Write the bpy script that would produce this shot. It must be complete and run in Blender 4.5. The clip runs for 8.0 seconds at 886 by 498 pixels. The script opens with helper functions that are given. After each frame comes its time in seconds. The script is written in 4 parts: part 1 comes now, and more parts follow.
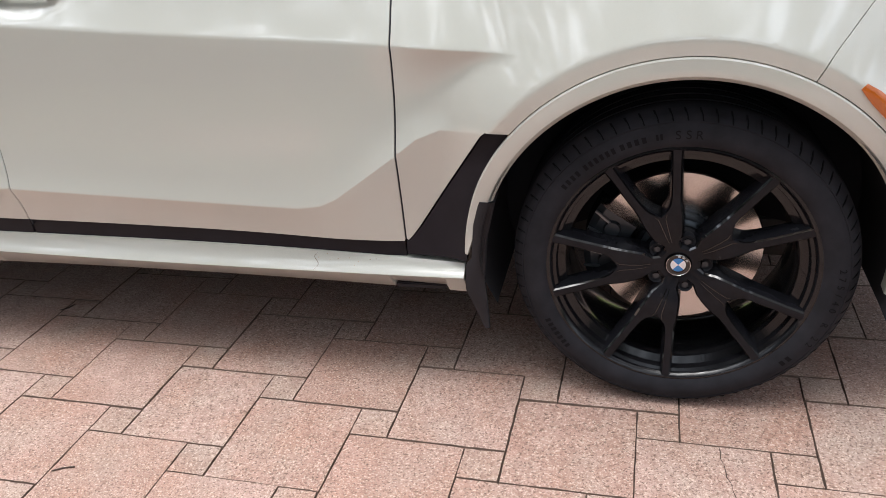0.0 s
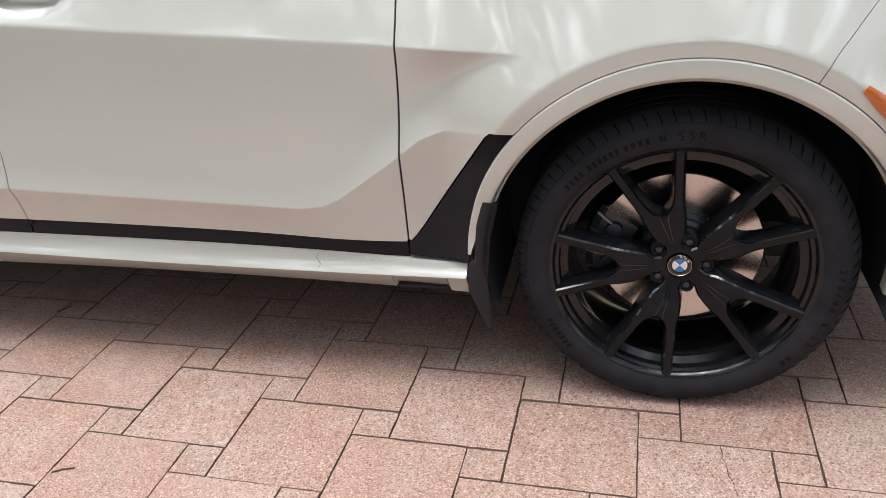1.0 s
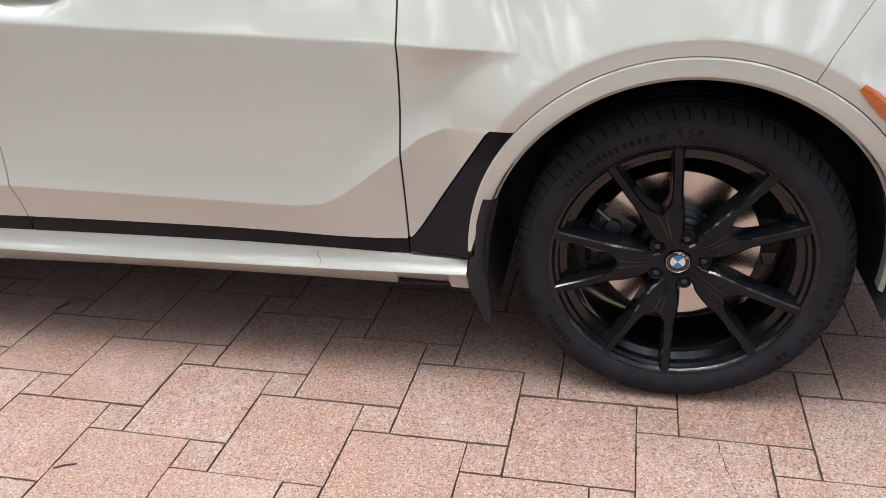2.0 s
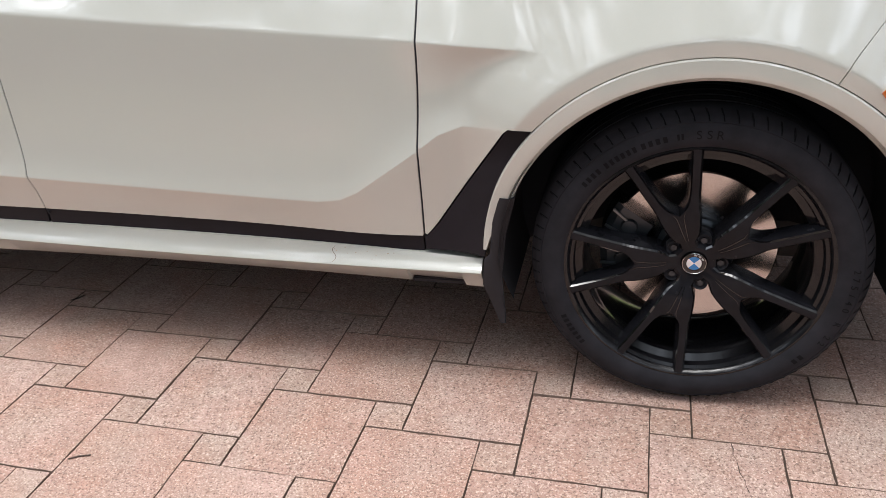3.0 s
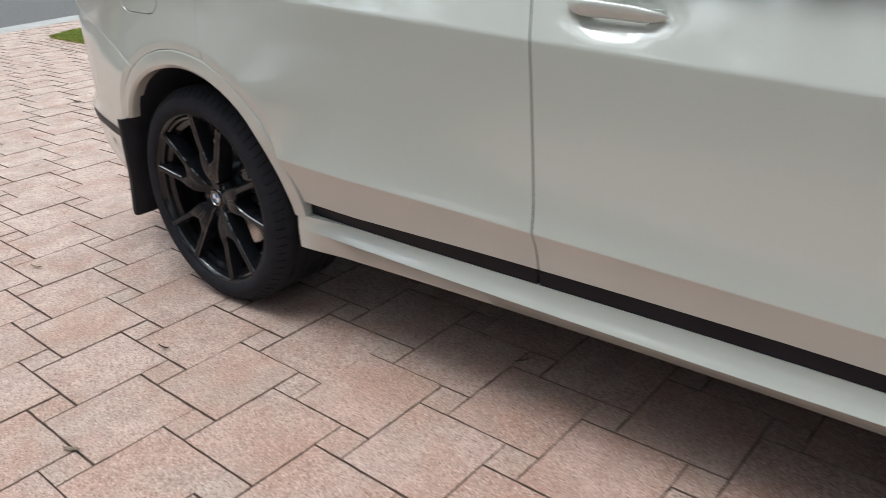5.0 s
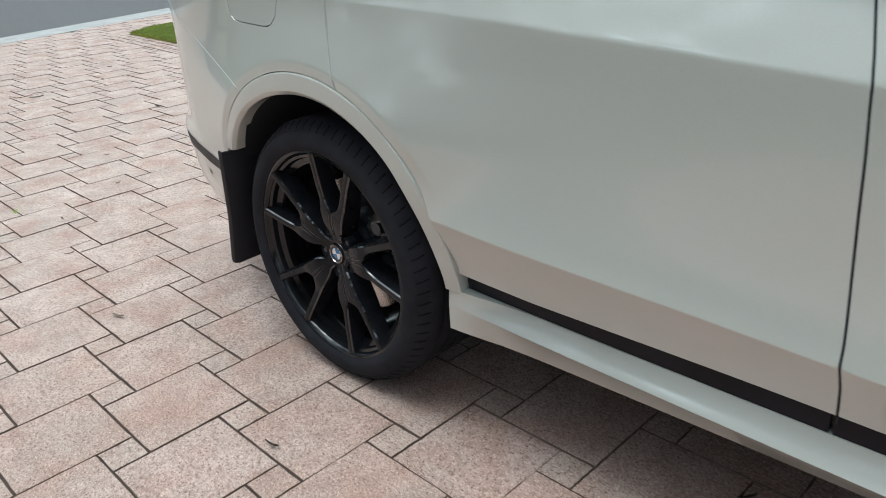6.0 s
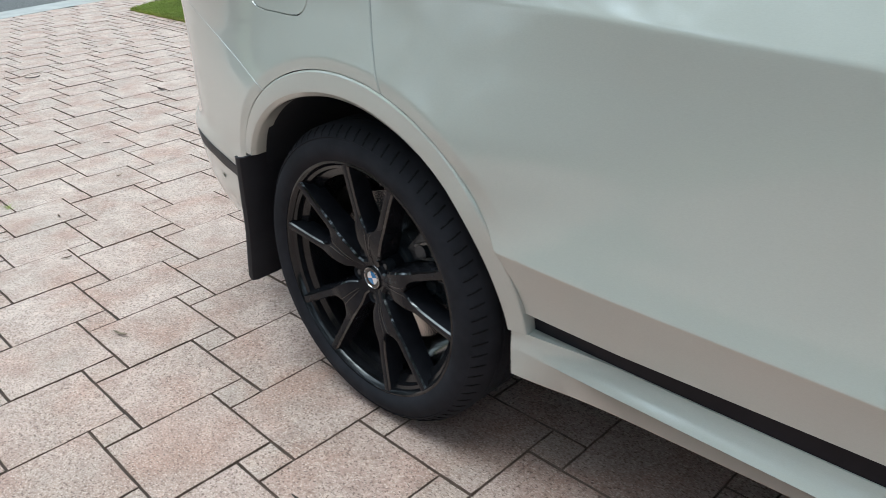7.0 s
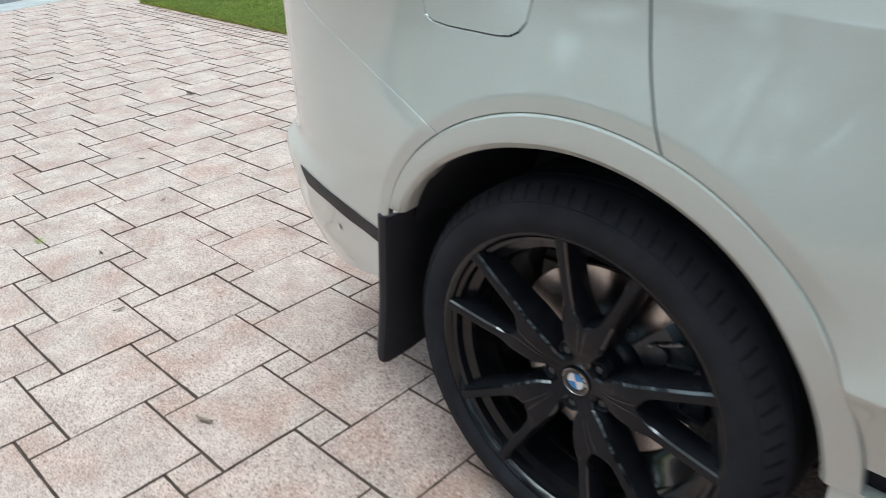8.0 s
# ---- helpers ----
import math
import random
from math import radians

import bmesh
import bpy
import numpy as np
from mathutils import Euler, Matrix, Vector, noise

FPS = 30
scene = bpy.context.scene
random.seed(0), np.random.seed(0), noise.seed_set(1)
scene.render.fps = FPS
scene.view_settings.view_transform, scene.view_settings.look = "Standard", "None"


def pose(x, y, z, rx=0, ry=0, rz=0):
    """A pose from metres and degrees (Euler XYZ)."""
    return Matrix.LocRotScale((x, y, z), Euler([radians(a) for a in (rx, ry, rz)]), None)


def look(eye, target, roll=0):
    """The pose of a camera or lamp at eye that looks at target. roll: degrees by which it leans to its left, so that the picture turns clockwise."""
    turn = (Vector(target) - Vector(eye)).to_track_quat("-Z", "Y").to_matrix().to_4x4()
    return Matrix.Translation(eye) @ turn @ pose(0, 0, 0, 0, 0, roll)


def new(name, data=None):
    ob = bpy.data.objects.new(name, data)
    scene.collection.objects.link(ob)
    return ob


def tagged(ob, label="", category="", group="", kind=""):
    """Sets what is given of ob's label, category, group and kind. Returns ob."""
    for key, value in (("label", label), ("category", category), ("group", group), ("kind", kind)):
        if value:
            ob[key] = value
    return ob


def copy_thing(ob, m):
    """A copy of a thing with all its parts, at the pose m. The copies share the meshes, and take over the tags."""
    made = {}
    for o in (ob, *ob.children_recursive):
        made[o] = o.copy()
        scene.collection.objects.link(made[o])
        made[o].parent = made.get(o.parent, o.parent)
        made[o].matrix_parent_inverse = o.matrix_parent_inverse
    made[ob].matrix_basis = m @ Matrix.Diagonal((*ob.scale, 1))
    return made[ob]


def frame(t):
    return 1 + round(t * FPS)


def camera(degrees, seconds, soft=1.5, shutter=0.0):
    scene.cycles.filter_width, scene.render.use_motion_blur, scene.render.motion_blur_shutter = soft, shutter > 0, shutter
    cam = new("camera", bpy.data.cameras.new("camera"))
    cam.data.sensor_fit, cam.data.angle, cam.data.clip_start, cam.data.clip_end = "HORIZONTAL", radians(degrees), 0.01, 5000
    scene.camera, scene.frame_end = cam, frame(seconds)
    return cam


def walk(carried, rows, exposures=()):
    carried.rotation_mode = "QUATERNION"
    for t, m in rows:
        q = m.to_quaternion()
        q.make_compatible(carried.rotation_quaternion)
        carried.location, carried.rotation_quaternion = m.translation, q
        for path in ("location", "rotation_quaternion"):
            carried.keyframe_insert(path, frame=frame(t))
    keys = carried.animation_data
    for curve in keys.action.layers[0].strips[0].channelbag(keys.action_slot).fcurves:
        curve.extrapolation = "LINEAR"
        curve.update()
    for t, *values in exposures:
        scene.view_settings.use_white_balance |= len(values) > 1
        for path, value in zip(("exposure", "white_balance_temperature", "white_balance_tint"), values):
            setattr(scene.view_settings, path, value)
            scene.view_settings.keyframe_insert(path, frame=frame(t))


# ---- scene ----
cam = camera(59.97, 8.0, soft=0.7, shutter=0.28)
PATH = [
    (0, (-0.093, -1.629, 1.293), (-0.582, 0.080, 0.377), -5.05),
    (0.5, (-0.124, -1.649, 1.288), (-0.604, 0.070, 0.384), -4.83),
    (1, (-0.126, -1.646, 1.290), (-0.586, 0.075, 0.381), -4.52),
    (1.5, (-0.132, -1.656, 1.292), (-0.574, 0.068, 0.379), -4.26),
    (3, (-0.157, -1.668, 1.296), (-0.620, 0.047, 0.378), -3.73),
    (3.5, (-0.180, -1.664, 1.290), (-0.710, 0.033, 0.374), -3.60),
    (4, (-0.282, -1.643, 1.276), (-0.994, -0.001, 0.382), -3.76),
    (4.5, (-0.530, -1.522, 1.271), (-1.529, -0.002, 0.441), -3.59),
    (5, (-0.844, -1.419, 1.281), (-2.040, -0.039, 0.464), -3.31),
    (5.2, (-0.985, -1.383, 1.280), (-2.224, -0.034, 0.477), -3.16),
    (6.3, (-1.583, -1.100, 1.274), (-2.895, 0.153, 0.433), -3.99),
    (6.5, (-1.626, -1.069, 1.277), (-2.934, 0.179, 0.421), -3.97),
    (7, (-1.780, -1.043, 1.269), (-3.071, 0.208, 0.393), -3.31),
    (7.5, (-2.064, -0.996, 1.254), (-3.366, 0.228, 0.356), -3.29),
    (8, (-2.448, -0.983, 1.260), (-3.715, 0.273, 0.357), -3.30),
]
walk(cam, [(t, look(eye, target, roll)) for t, eye, target, roll in PATH],
     exposures=[(0.0, -0.10, 6200, 8), (4.0, -0.10, 6200, 8), (5.2, -0.52, 5850, 1), (6.3, -0.52, 5550, -4), (8.0, -0.36, 5380, -6)])

# ---- sky and sun: a bright, thinly overcast day ----
world = bpy.data.worlds.new("sky")
scene.world = world
world.use_nodes = True
wn, wl = world.node_tree.nodes, world.node_tree.links
sky = wn.new("ShaderNodeTexSky")
sky.sky_type, sky.sun_disc = "NISHITA", False
sky.sun_elevation, sky.sun_rotation = radians(79), radians(230)
sky.air_density, sky.dust_density, sky.ozone_density = 1.0, 6.0, 0.6
veil = wn.new("ShaderNodeHueSaturation")          # thin cloud takes most of the blue away
veil.inputs["Saturation"].default_value = 0.35
clouds = wn.new("ShaderNodeTexNoise")
clouds.inputs["Scale"].default_value, clouds.inputs["Detail"].default_value = 3.2, 8.0
cloud_range = wn.new("ShaderNodeMapRange")
cloud_range.inputs["From Min"].default_value, cloud_range.inputs["From Max"].default_value = 0.35, 0.68
cloud_range.inputs["To Min"].default_value, cloud_range.inputs["To Max"].default_value = 0.18, 2.3
cloud_mix = wn.new("ShaderNodeMix")
cloud_mix.data_type, cloud_mix.blend_type = "RGBA", "MULTIPLY"
cloud_mix.inputs["Factor"].default_value = 1.0
coords = wn.new("ShaderNodeTexCoord")
wl.new(coords.outputs["Generated"], clouds.inputs["Vector"])
wl.new(clouds.outputs["Fac"], cloud_range.inputs["Value"])
wl.new(sky.outputs["Color"], veil.inputs["Color"])
wl.new(veil.outputs["Color"], cloud_mix.inputs["A"])
wl.new(cloud_range.outputs["Result"], cloud_mix.inputs["B"])
tatters = wn.new("ShaderNodeTexNoise")               # small torn cloud within the large
tatters.inputs["Scale"].default_value, tatters.inputs["Detail"].default_value = 12.0, 6.0
tatter_range = wn.new("ShaderNodeMapRange")
tatter_range.inputs["From Min"].default_value, tatter_range.inputs["From Max"].default_value = 0.42, 0.62
tatter_range.inputs["To Min"].default_value, tatter_range.inputs["To Max"].default_value = 0.40, 1.85
tatter_mix = wn.new("ShaderNodeMix")
tatter_mix.data_type, tatter_mix.blend_type = "RGBA", "MULTIPLY"
tatter_mix.inputs["Factor"].default_value = 1.0
wl.new(coords.outputs["Generated"], tatters.inputs["Vector"])
wl.new(tatters.outputs["Fac"], tatter_range.inputs["Value"])
wl.new(cloud_mix.outputs["Result"], tatter_mix.inputs["A"])
wl.new(tatter_range.outputs["Result"], tatter_mix.inputs["B"])
split = wn.new("ShaderNodeSeparateXYZ")             # an overcast sky is brightest overhead
height = wn.new("ShaderNodeMapRange")
height.inputs["From Min"].default_value, height.inputs["From Max"].default_value = 0.0, 1.0
height.inputs["To Min"].default_value, height.inputs["To Max"].default_value = 0.92, 1.22
dome = wn.new("ShaderNodeMix")
dome.data_type, dome.blend_type = "RGBA", "MULTIPLY"
dome.inputs["Factor"].default_value = 1.0
wl.new(coords.outputs["Generated"], split.inputs["Vector"])
wl.new(split.outputs["Z"], height.inputs["Value"])
wl.new(tatter_mix.outputs["Result"], dome.inputs["A"])
wl.new(height.outputs["Result"], dome.inputs["B"])
wl.new(dome.outputs["Result"], wn["Background"].inputs["Color"])
wn["Background"].inputs["Strength"].default_value = 0.202

sun = new("sun", bpy.data.lights.new("sun", "SUN"))
sun.data.energy, sun.data.angle, sun.data.color = 0.35, radians(100), (1.0, 0.96, 0.90)
sun.matrix_world = look((-3, -0.8, 20), (0, 0, 0))


# ---- materials ----
def material(name, colour=(0.8, 0.8, 0.8), rough=0.5, metal=0.0, coat=0.0, spec=0.5):
    m = bpy.data.materials.new(name)
    m.use_nodes = True
    b = m.node_tree.nodes["Principled BSDF"]
    b.inputs["Base Color"].default_value = (*colour, 1)
    b.inputs["Roughness"].default_value, b.inputs["Metallic"].default_value = rough, metal
    b.inputs["Coat Weight"].default_value, b.inputs["Coat Roughness"].default_value = coat, 0.03
    b.inputs["Specular IOR Level"].default_value = spec
    return m


class Nodes:
    """Short hand for building a material's node tree."""

    def __init__(self, m):
        self.tree, self.bsdf = m.node_tree, m.node_tree.nodes["Principled BSDF"]
        self.where = self.tree.nodes.new("ShaderNodeTexCoord").outputs["Object"]

    def add(self, kind):
        return self.tree.nodes.new(kind)

    def link(self, a, b):
        self.tree.links.new(a, b)

    def world_place(self):
        self.where = self.add("ShaderNodeNewGeometry").outputs["Position"]
        return self

    def noise(self, scale, detail=4.0, rough=0.5, stretch=None):
        n = self.add("ShaderNodeTexNoise")
        n.inputs["Scale"].default_value, n.inputs["Detail"].default_value, n.inputs["Roughness"].default_value = scale, detail, rough
        src = self.where
        if stretch:
            mp = self.add("ShaderNodeMapping")
            mp.inputs["Scale"].default_value = stretch
            self.link(self.where, mp.inputs["Vector"])
            src = mp.outputs["Vector"]
        self.link(src, n.inputs["Vector"])
        return n.outputs["Fac"]

    def ramp(self, value, lo, hi, a, b):
        r = self.add("ShaderNodeMapRange")
        for key, v in (("From Min", lo), ("From Max", hi), ("To Min", a), ("To Max", b)):
            r.inputs[key].default_value = v
        self.link(value, r.inputs["Value"])
        return r.outputs["Result"]

    def mix(self, fac, a, b, how="MIX"):
        x = self.add("ShaderNodeMix")
        x.data_type, x.blend_type = "RGBA", how
        for key, v in (("Factor", fac), ("A", a), ("B", b)):
            if isinstance(v, bpy.types.NodeSocket):
                self.link(v, x.inputs[key])
            elif key == "Factor":
                x.inputs[key].default_value = v
            else:
                x.inputs[key].default_value = (*v, 1)
        return x.outputs["Result"]

    def bump(self, height, strength, distance):
        b = self.add("ShaderNodeBump")
        b.inputs["Strength"].default_value, b.inputs["Distance"].default_value = strength, distance
        self.link(height, b.inputs["Height"])
        self.link(b.outputs["Normal"], self.bsdf.inputs["Normal"])
        return b

    def set(self, key, value):
        self.link(value, self.bsdf.inputs[key])


def paint_material():
    m = material("white_paint", (0.60, 0.59, 0.557), 0.30, 0.0, 1.0)
    m.node_tree.nodes["Principled BSDF"].inputs["Coat IOR"].default_value = 1.9
    n = Nodes(m).world_place()
    flake = n.noise(900.0, 1.0)
    film = n.noise(3.0, 5.0)
    c = n.mix(n.ramp(flake, 0.35, 0.65, 0.0, 1.0), (0.532, 0.540, 0.489), (0.580, 0.589, 0.535))
    c = n.mix(n.ramp(film, 0.45, 0.75, 0.0, 0.10), c, (0.48, 0.455, 0.41))       # thin road film
    peel = n.add("ShaderNodeBump")                  # faint orange peel in the lacquer
    peel.inputs["Strength"].default_value, peel.inputs["Distance"].default_value = 0.018, 0.0006
    n.link(n.noise(45.0, 2.0), peel.inputs["Height"])
    n.link(peel.outputs["Normal"], n.bsdf.inputs["Coat Normal"])
    n.set("Base Color", c)
    n.set("Coat Roughness", n.ramp(film, 0.3, 0.8, 0.050, 0.066))
    return m


def paver_material(name, low, high, island):
    m = material(name, low, 0.75, spec=0.6)
    n = Nodes(m).world_place()
    rnd = n.add("ShaderNodeNewGeometry").outputs["Random Per Island"] if island else n.add("ShaderNodeObjectInfo").outputs["Random"]
    c = n.mix(rnd, low, high)
    along = n.add("ShaderNodeSeparateXYZ")          # paler and creamier towards the street: brighter light there put into the colour
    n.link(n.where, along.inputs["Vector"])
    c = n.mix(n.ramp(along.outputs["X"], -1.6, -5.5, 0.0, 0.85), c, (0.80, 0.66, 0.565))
    hue = n.noise(3.4, 4.0, 0.6)
    c = n.mix(n.ramp(hue, 0.42, 0.64, 0.0, 0.60), c, (0.43, 0.35, 0.295))
    warm = n.noise(5.2, 3.0)
    c = n.mix(n.ramp(warm, 0.44, 0.66, 0.0, 0.60), c, (0.46, 0.245, 0.175))
    blotch = n.noise(14.0, 6.0, 0.65)
    c = n.mix(n.ramp(blotch, 0.36, 0.66, 0.50, 0.0), c, (0.29, 0.165, 0.125))
    grain = n.noise(185.0, 3.0, 0.75)
    c = n.mix(n.ramp(grain, 0.53, 0.62, 0.0, 0.76), c, (0.76, 0.62, 0.52))
    grit = n.noise(75.0, 4.0, 0.7)
    c = n.mix(n.ramp(grit, 0.50, 0.66, 0.0, 0.60), c, (0.23, 0.13, 0.095))
    dark = n.noise(165.0, 3.0, 0.7)
    c = n.mix(n.ramp(dark, 0.54, 0.63, 0.0, 0.88), c, (0.13, 0.075, 0.055))
    stain = n.noise(3.1, 7.0, 0.7)
    c = n.mix(n.ramp(stain, 0.60, 0.78, 0.0, 0.30), c, (0.16, 0.12, 0.10))
    n.set("Base Color", c)
    n.set("Roughness", n.ramp(blotch, 0.3, 0.7, 0.58, 0.80))
    n.bump(n.mix(0.5, grain, grit), 0.75, 0.0028)
    return m


def plain(name, colour, rough, metal=0.0, coat=0.0, grain=0.0, scale=300.0, vary=0.25, patch=6.0, spec=0.5):
    """A surface with fine grain and larger patches of tone and gloss."""
    m = material(name, colour, rough, metal, coat, spec)
    n = Nodes(m)
    patches = n.noise(patch, 5.0, 0.6)
    c = n.mix(n.ramp(patches, 0.3, 0.7, 0.0, 1.0), tuple(v * (1 - vary) for v in colour), tuple(min(1.0, v * (1 + vary)) for v in colour))
    n.set("Base Color", c)
    n.set("Roughness", n.ramp(patches, 0.3, 0.7, max(0.02, rough * 0.85), min(1.0, rough * 1.15)))
    if grain:
        n.bump(n.noise(scale, 3.0), grain, 0.001)
    return m


def grass_material():
    m = material("grass_blade", (0.09, 0.16, 0.03), 0.6)
    n = Nodes(m).world_place()
    rnd = n.add("ShaderNodeNewGeometry").outputs["Random Per Island"]
    c = n.mix(rnd, (0.24, 0.33, 0.04), (0.62, 0.66, 0.20))
    n.set("Base Color", n.mix(n.ramp(n.noise(2.0), 0.4, 0.7, 0.0, 0.4), c, (0.20, 0.20, 0.07)))
    return m


def asphalt_material():
    m = material("asphalt", (0.09, 0.09, 0.09), 0.95, spec=0.12)
    n = Nodes(m).world_place()
    stone = n.noise(90.0, 3.0, 0.7)
    patch = n.noise(0.9, 5.0)
    c = n.mix(n.ramp(stone, 0.45, 0.65, 0.0, 1.0), (0.10, 0.097, 0.095), (0.29, 0.285, 0.28))
    n.set("Base Color", n.mix(n.ramp(patch, 0.3, 0.7, 0.0, 0.4), c, (0.17, 0.167, 0.16)))
    n.bump(stone, 0.6, 0.004)
    return m


PAINT = paint_material()
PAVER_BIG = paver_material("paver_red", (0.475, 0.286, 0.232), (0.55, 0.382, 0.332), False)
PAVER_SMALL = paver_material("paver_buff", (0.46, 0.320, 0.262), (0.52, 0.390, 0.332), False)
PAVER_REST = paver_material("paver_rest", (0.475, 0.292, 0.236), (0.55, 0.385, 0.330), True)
# the pavers' sides, browner and darker than their tops
PAVER_EDGE = plain("dark_paver_edge", (0.20, 0.135, 0.105), 0.9, grain=0.8, scale=250.0, vary=0.45, patch=14.0)
JOINT_SAND = plain("joint_sand", (0.075, 0.050, 0.038), 0.95, grain=0.8, scale=500.0, vary=0.5, patch=9.0)
BLACK_PLASTIC = plain("black_plastic", (0.0255, 0.0245, 0.0285), 0.50, grain=0.25, scale=700.0, spec=0.2)
BLACK_GLOSS = plain("gloss_black_trim", (0.013, 0.012, 0.012), 0.22, coat=0.6, vary=0.2)
STRIP_BLACK = plain("satin_black_strip", (0.0180, 0.0165, 0.0210), 0.36, spec=0.14, vary=0.2)
RIM_BLACK = plain("gloss_black_alloy", (0.0120, 0.0121, 0.0150), 0.24, coat=0.06, spec=0.14, vary=0.25, patch=20.0)
RIM_BARREL = plain("gloss_black_barrel", (0.009, 0.009, 0.0105), 0.14, coat=0.25, spec=0.3, vary=0.3, patch=25.0)
RIM_EDGE = plain("polished_black_edge", (0.006, 0.006, 0.0065), 0.06, coat=1.0, vary=0.2, patch=20.0)
RUBBER = plain("tyre_rubber", (0.0265, 0.0265, 0.0312), 0.85, spec=0.10, grain=0.3, scale=500.0, vary=0.3, patch=12.0)
RUBBER_MARK = plain("raised_rubber_mark", (0.0135, 0.0130, 0.0150), 0.85, spec=0.06)
GROOVE = plain("groove_in_rubber", (0.0110, 0.0110, 0.0130), 0.95, spec=0.02)
LINER = plain("wheel_arch_liner", (0.016, 0.017, 0.022), 0.95, vary=0.3)
UNDERSIDE = plain("grey_underseal", (0.07, 0.068, 0.065), 0.9, vary=0.4)
STEEL = plain("brake_steel", (0.62, 0.58, 0.55), 0.24, metal=1.0, vary=0.08)
DARK_STEEL = plain("dark_cast_metal", (0.055, 0.063, 0.072), 0.24, metal=0.6)
CALIPER_RIB = plain("worn_cast_edge", (0.16, 0.17, 0.175), 0.28, metal=0.9, vary=0.3, patch=30.0)
CHROME = plain("bright_metal", (0.75, 0.75, 0.76), 0.12, metal=1.0, vary=0.05)
BLUE = material("badge_blue", (0.02, 0.20, 0.52), 0.25, coat=1.0)
BADGE_WHITE = material("badge_white", (0.80, 0.80, 0.80), 0.25, coat=1.0)
AMBER = material("amber_lens", (0.50, 0.115, 0.008), 0.15, coat=1.0)
RED = material("red_caliper_mark", (0.45, 0.03, 0.03), 0.4)
GLASS_DARK = material("tinted_glass", (0.012, 0.014, 0.015), 0.04, coat=1.0)
CONCRETE = plain("gutter_concrete", (0.44, 0.43, 0.41), 0.85, grain=0.5, scale=160.0, vary=0.15, patch=4.0, spec=0.15)
ASPHALT = asphalt_material()
ROUGH_GROUND = plain("rough_ground", (0.135, 0.138, 0.085), 0.95, grain=0.8, scale=60.0, vary=0.4, patch=1.5)
TURF = plain("turf", (0.27, 0.33, 0.09), 0.9, grain=0.8, scale=60.0, vary=0.4, patch=2.0)
GRASS = grass_material()
LEAF_BROWN = plain("dry_leaf", (0.16, 0.10, 0.06), 0.7, vary=0.4, patch=40.0)
LEAF_PALE = plain("pale_dry_leaf", (0.42, 0.33, 0.24), 0.7, vary=0.3, patch=40.0)
LEAF_DARK = plain("dark_dry_leaf", (0.075, 0.050, 0.038), 0.7, vary=0.3, patch=40.0)
BARK = plain("bark", (0.20, 0.16, 0.12), 0.9, grain=0.8, scale=40.0, vary=0.35, patch=5.0)
FOLIAGE = plain("foliage", (0.042, 0.072, 0.026), 0.55, vary=0.5, patch=3.0)


# ---- building helpers ----
def finish(ob, bm, mat):
    me = bpy.data.meshes.new(ob)
    bm.normal_update()
    bm.to_mesh(me)
    bm.free()
    if mat:
        me.materials.append(mat)
    return me


def part(name, bm, mat, parent, label="", smooth=35.0):
    """One mesh object from a bmesh, under a thing or a part. smooth: the angle up to which edges are shaded round."""
    me = finish(name, bm, mat)
    if smooth:
        me.shade_smooth()
        me.set_sharp_from_angle(angle=radians(smooth))
    ob = new(name, me)
    ob.parent = parent
    if label:
        tagged(ob, label)
    return ob


def thing(name, label, category, m=None, group="", kind=""):
    ob = new(name)
    ob.matrix_world = m or Matrix()
    return tagged(ob, label, category, group, kind)


def loft(rings, closed=True, caps=True):
    """A skin over rings of points; closed: each ring is a loop."""
    bm = bmesh.new()
    vs = [[bm.verts.new(p) for p in ring] for ring in rings]
    n = len(rings[0])
    for a, b in zip(vs, vs[1:]):
        for k in range(n if closed else n - 1):
            bm.faces.new((a[k], a[(k + 1) % n], b[(k + 1) % n], b[k]))
    if caps and closed:
        bm.faces.new(vs[0][::-1])
        bm.faces.new(vs[-1])
    bmesh.ops.recalc_face_normals(bm, faces=bm.faces)
    return bm


def turned(profile, steps=96, centre=(0, 0, 0), a0=0.0, a1=360.0):
    """A profile of (radius, y) turned about the y axis."""
    full = abs(a1 - a0) >= 359.9
    rings = []
    for k in range(steps if full else steps + 1):
        a = radians(a0 + (a1 - a0) * k / steps)
        rings.append([(centre[0] + r * math.cos(a), centre[1] + y, centre[2] + r * math.sin(a)) for r, y in profile])
    if full:
        rings.append(rings[0])
    bm = bmesh.new()
    vs = [[bm.verts.new(p) for p in ring] for ring in (rings[:-1] if full else rings)]
    if full:
        vs.append(vs[0])
    for a, b in zip(vs, vs[1:]):
        for k in range(len(profile) - 1):
            bm.faces.new((a[k], a[k + 1], b[k + 1], b[k]))
    bmesh.ops.recalc_face_normals(bm, faces=bm.faces)
    return bm


def block(x0, x1, y0, y1, z0, z1, bevel=0.0):
    bm = bmesh.new()
    bmesh.ops.create_cube(bm, size=1, matrix=Matrix.LocRotScale(((x0 + x1) / 2, (y0 + y1) / 2, (z0 + z1) / 2), None, (x1 - x0, y1 - y0, z1 - z0)))
    if bevel:
        bmesh.ops.bevel(bm, geom=bm.edges[:], offset=bevel, segments=2, affect="EDGES")
    return bm


def merge(*bms):
    """Several bmeshes as one."""
    out = bmesh.new()
    for b in bms:
        me = bpy.data.meshes.new("tmp")
        b.to_mesh(me)
        b.free()
        out.from_mesh(me)
        bpy.data.meshes.remove(me)
    return out


# ---- the car's side as a surface y(x, z) ----
FW, RW = (0.0, 0.40), (-3.095, 0.40)      # arch centres

def soft(a, w):
    """0 below, 1 above, over a width w."""
    return 0.5 * (1 + np.tanh(a / w))

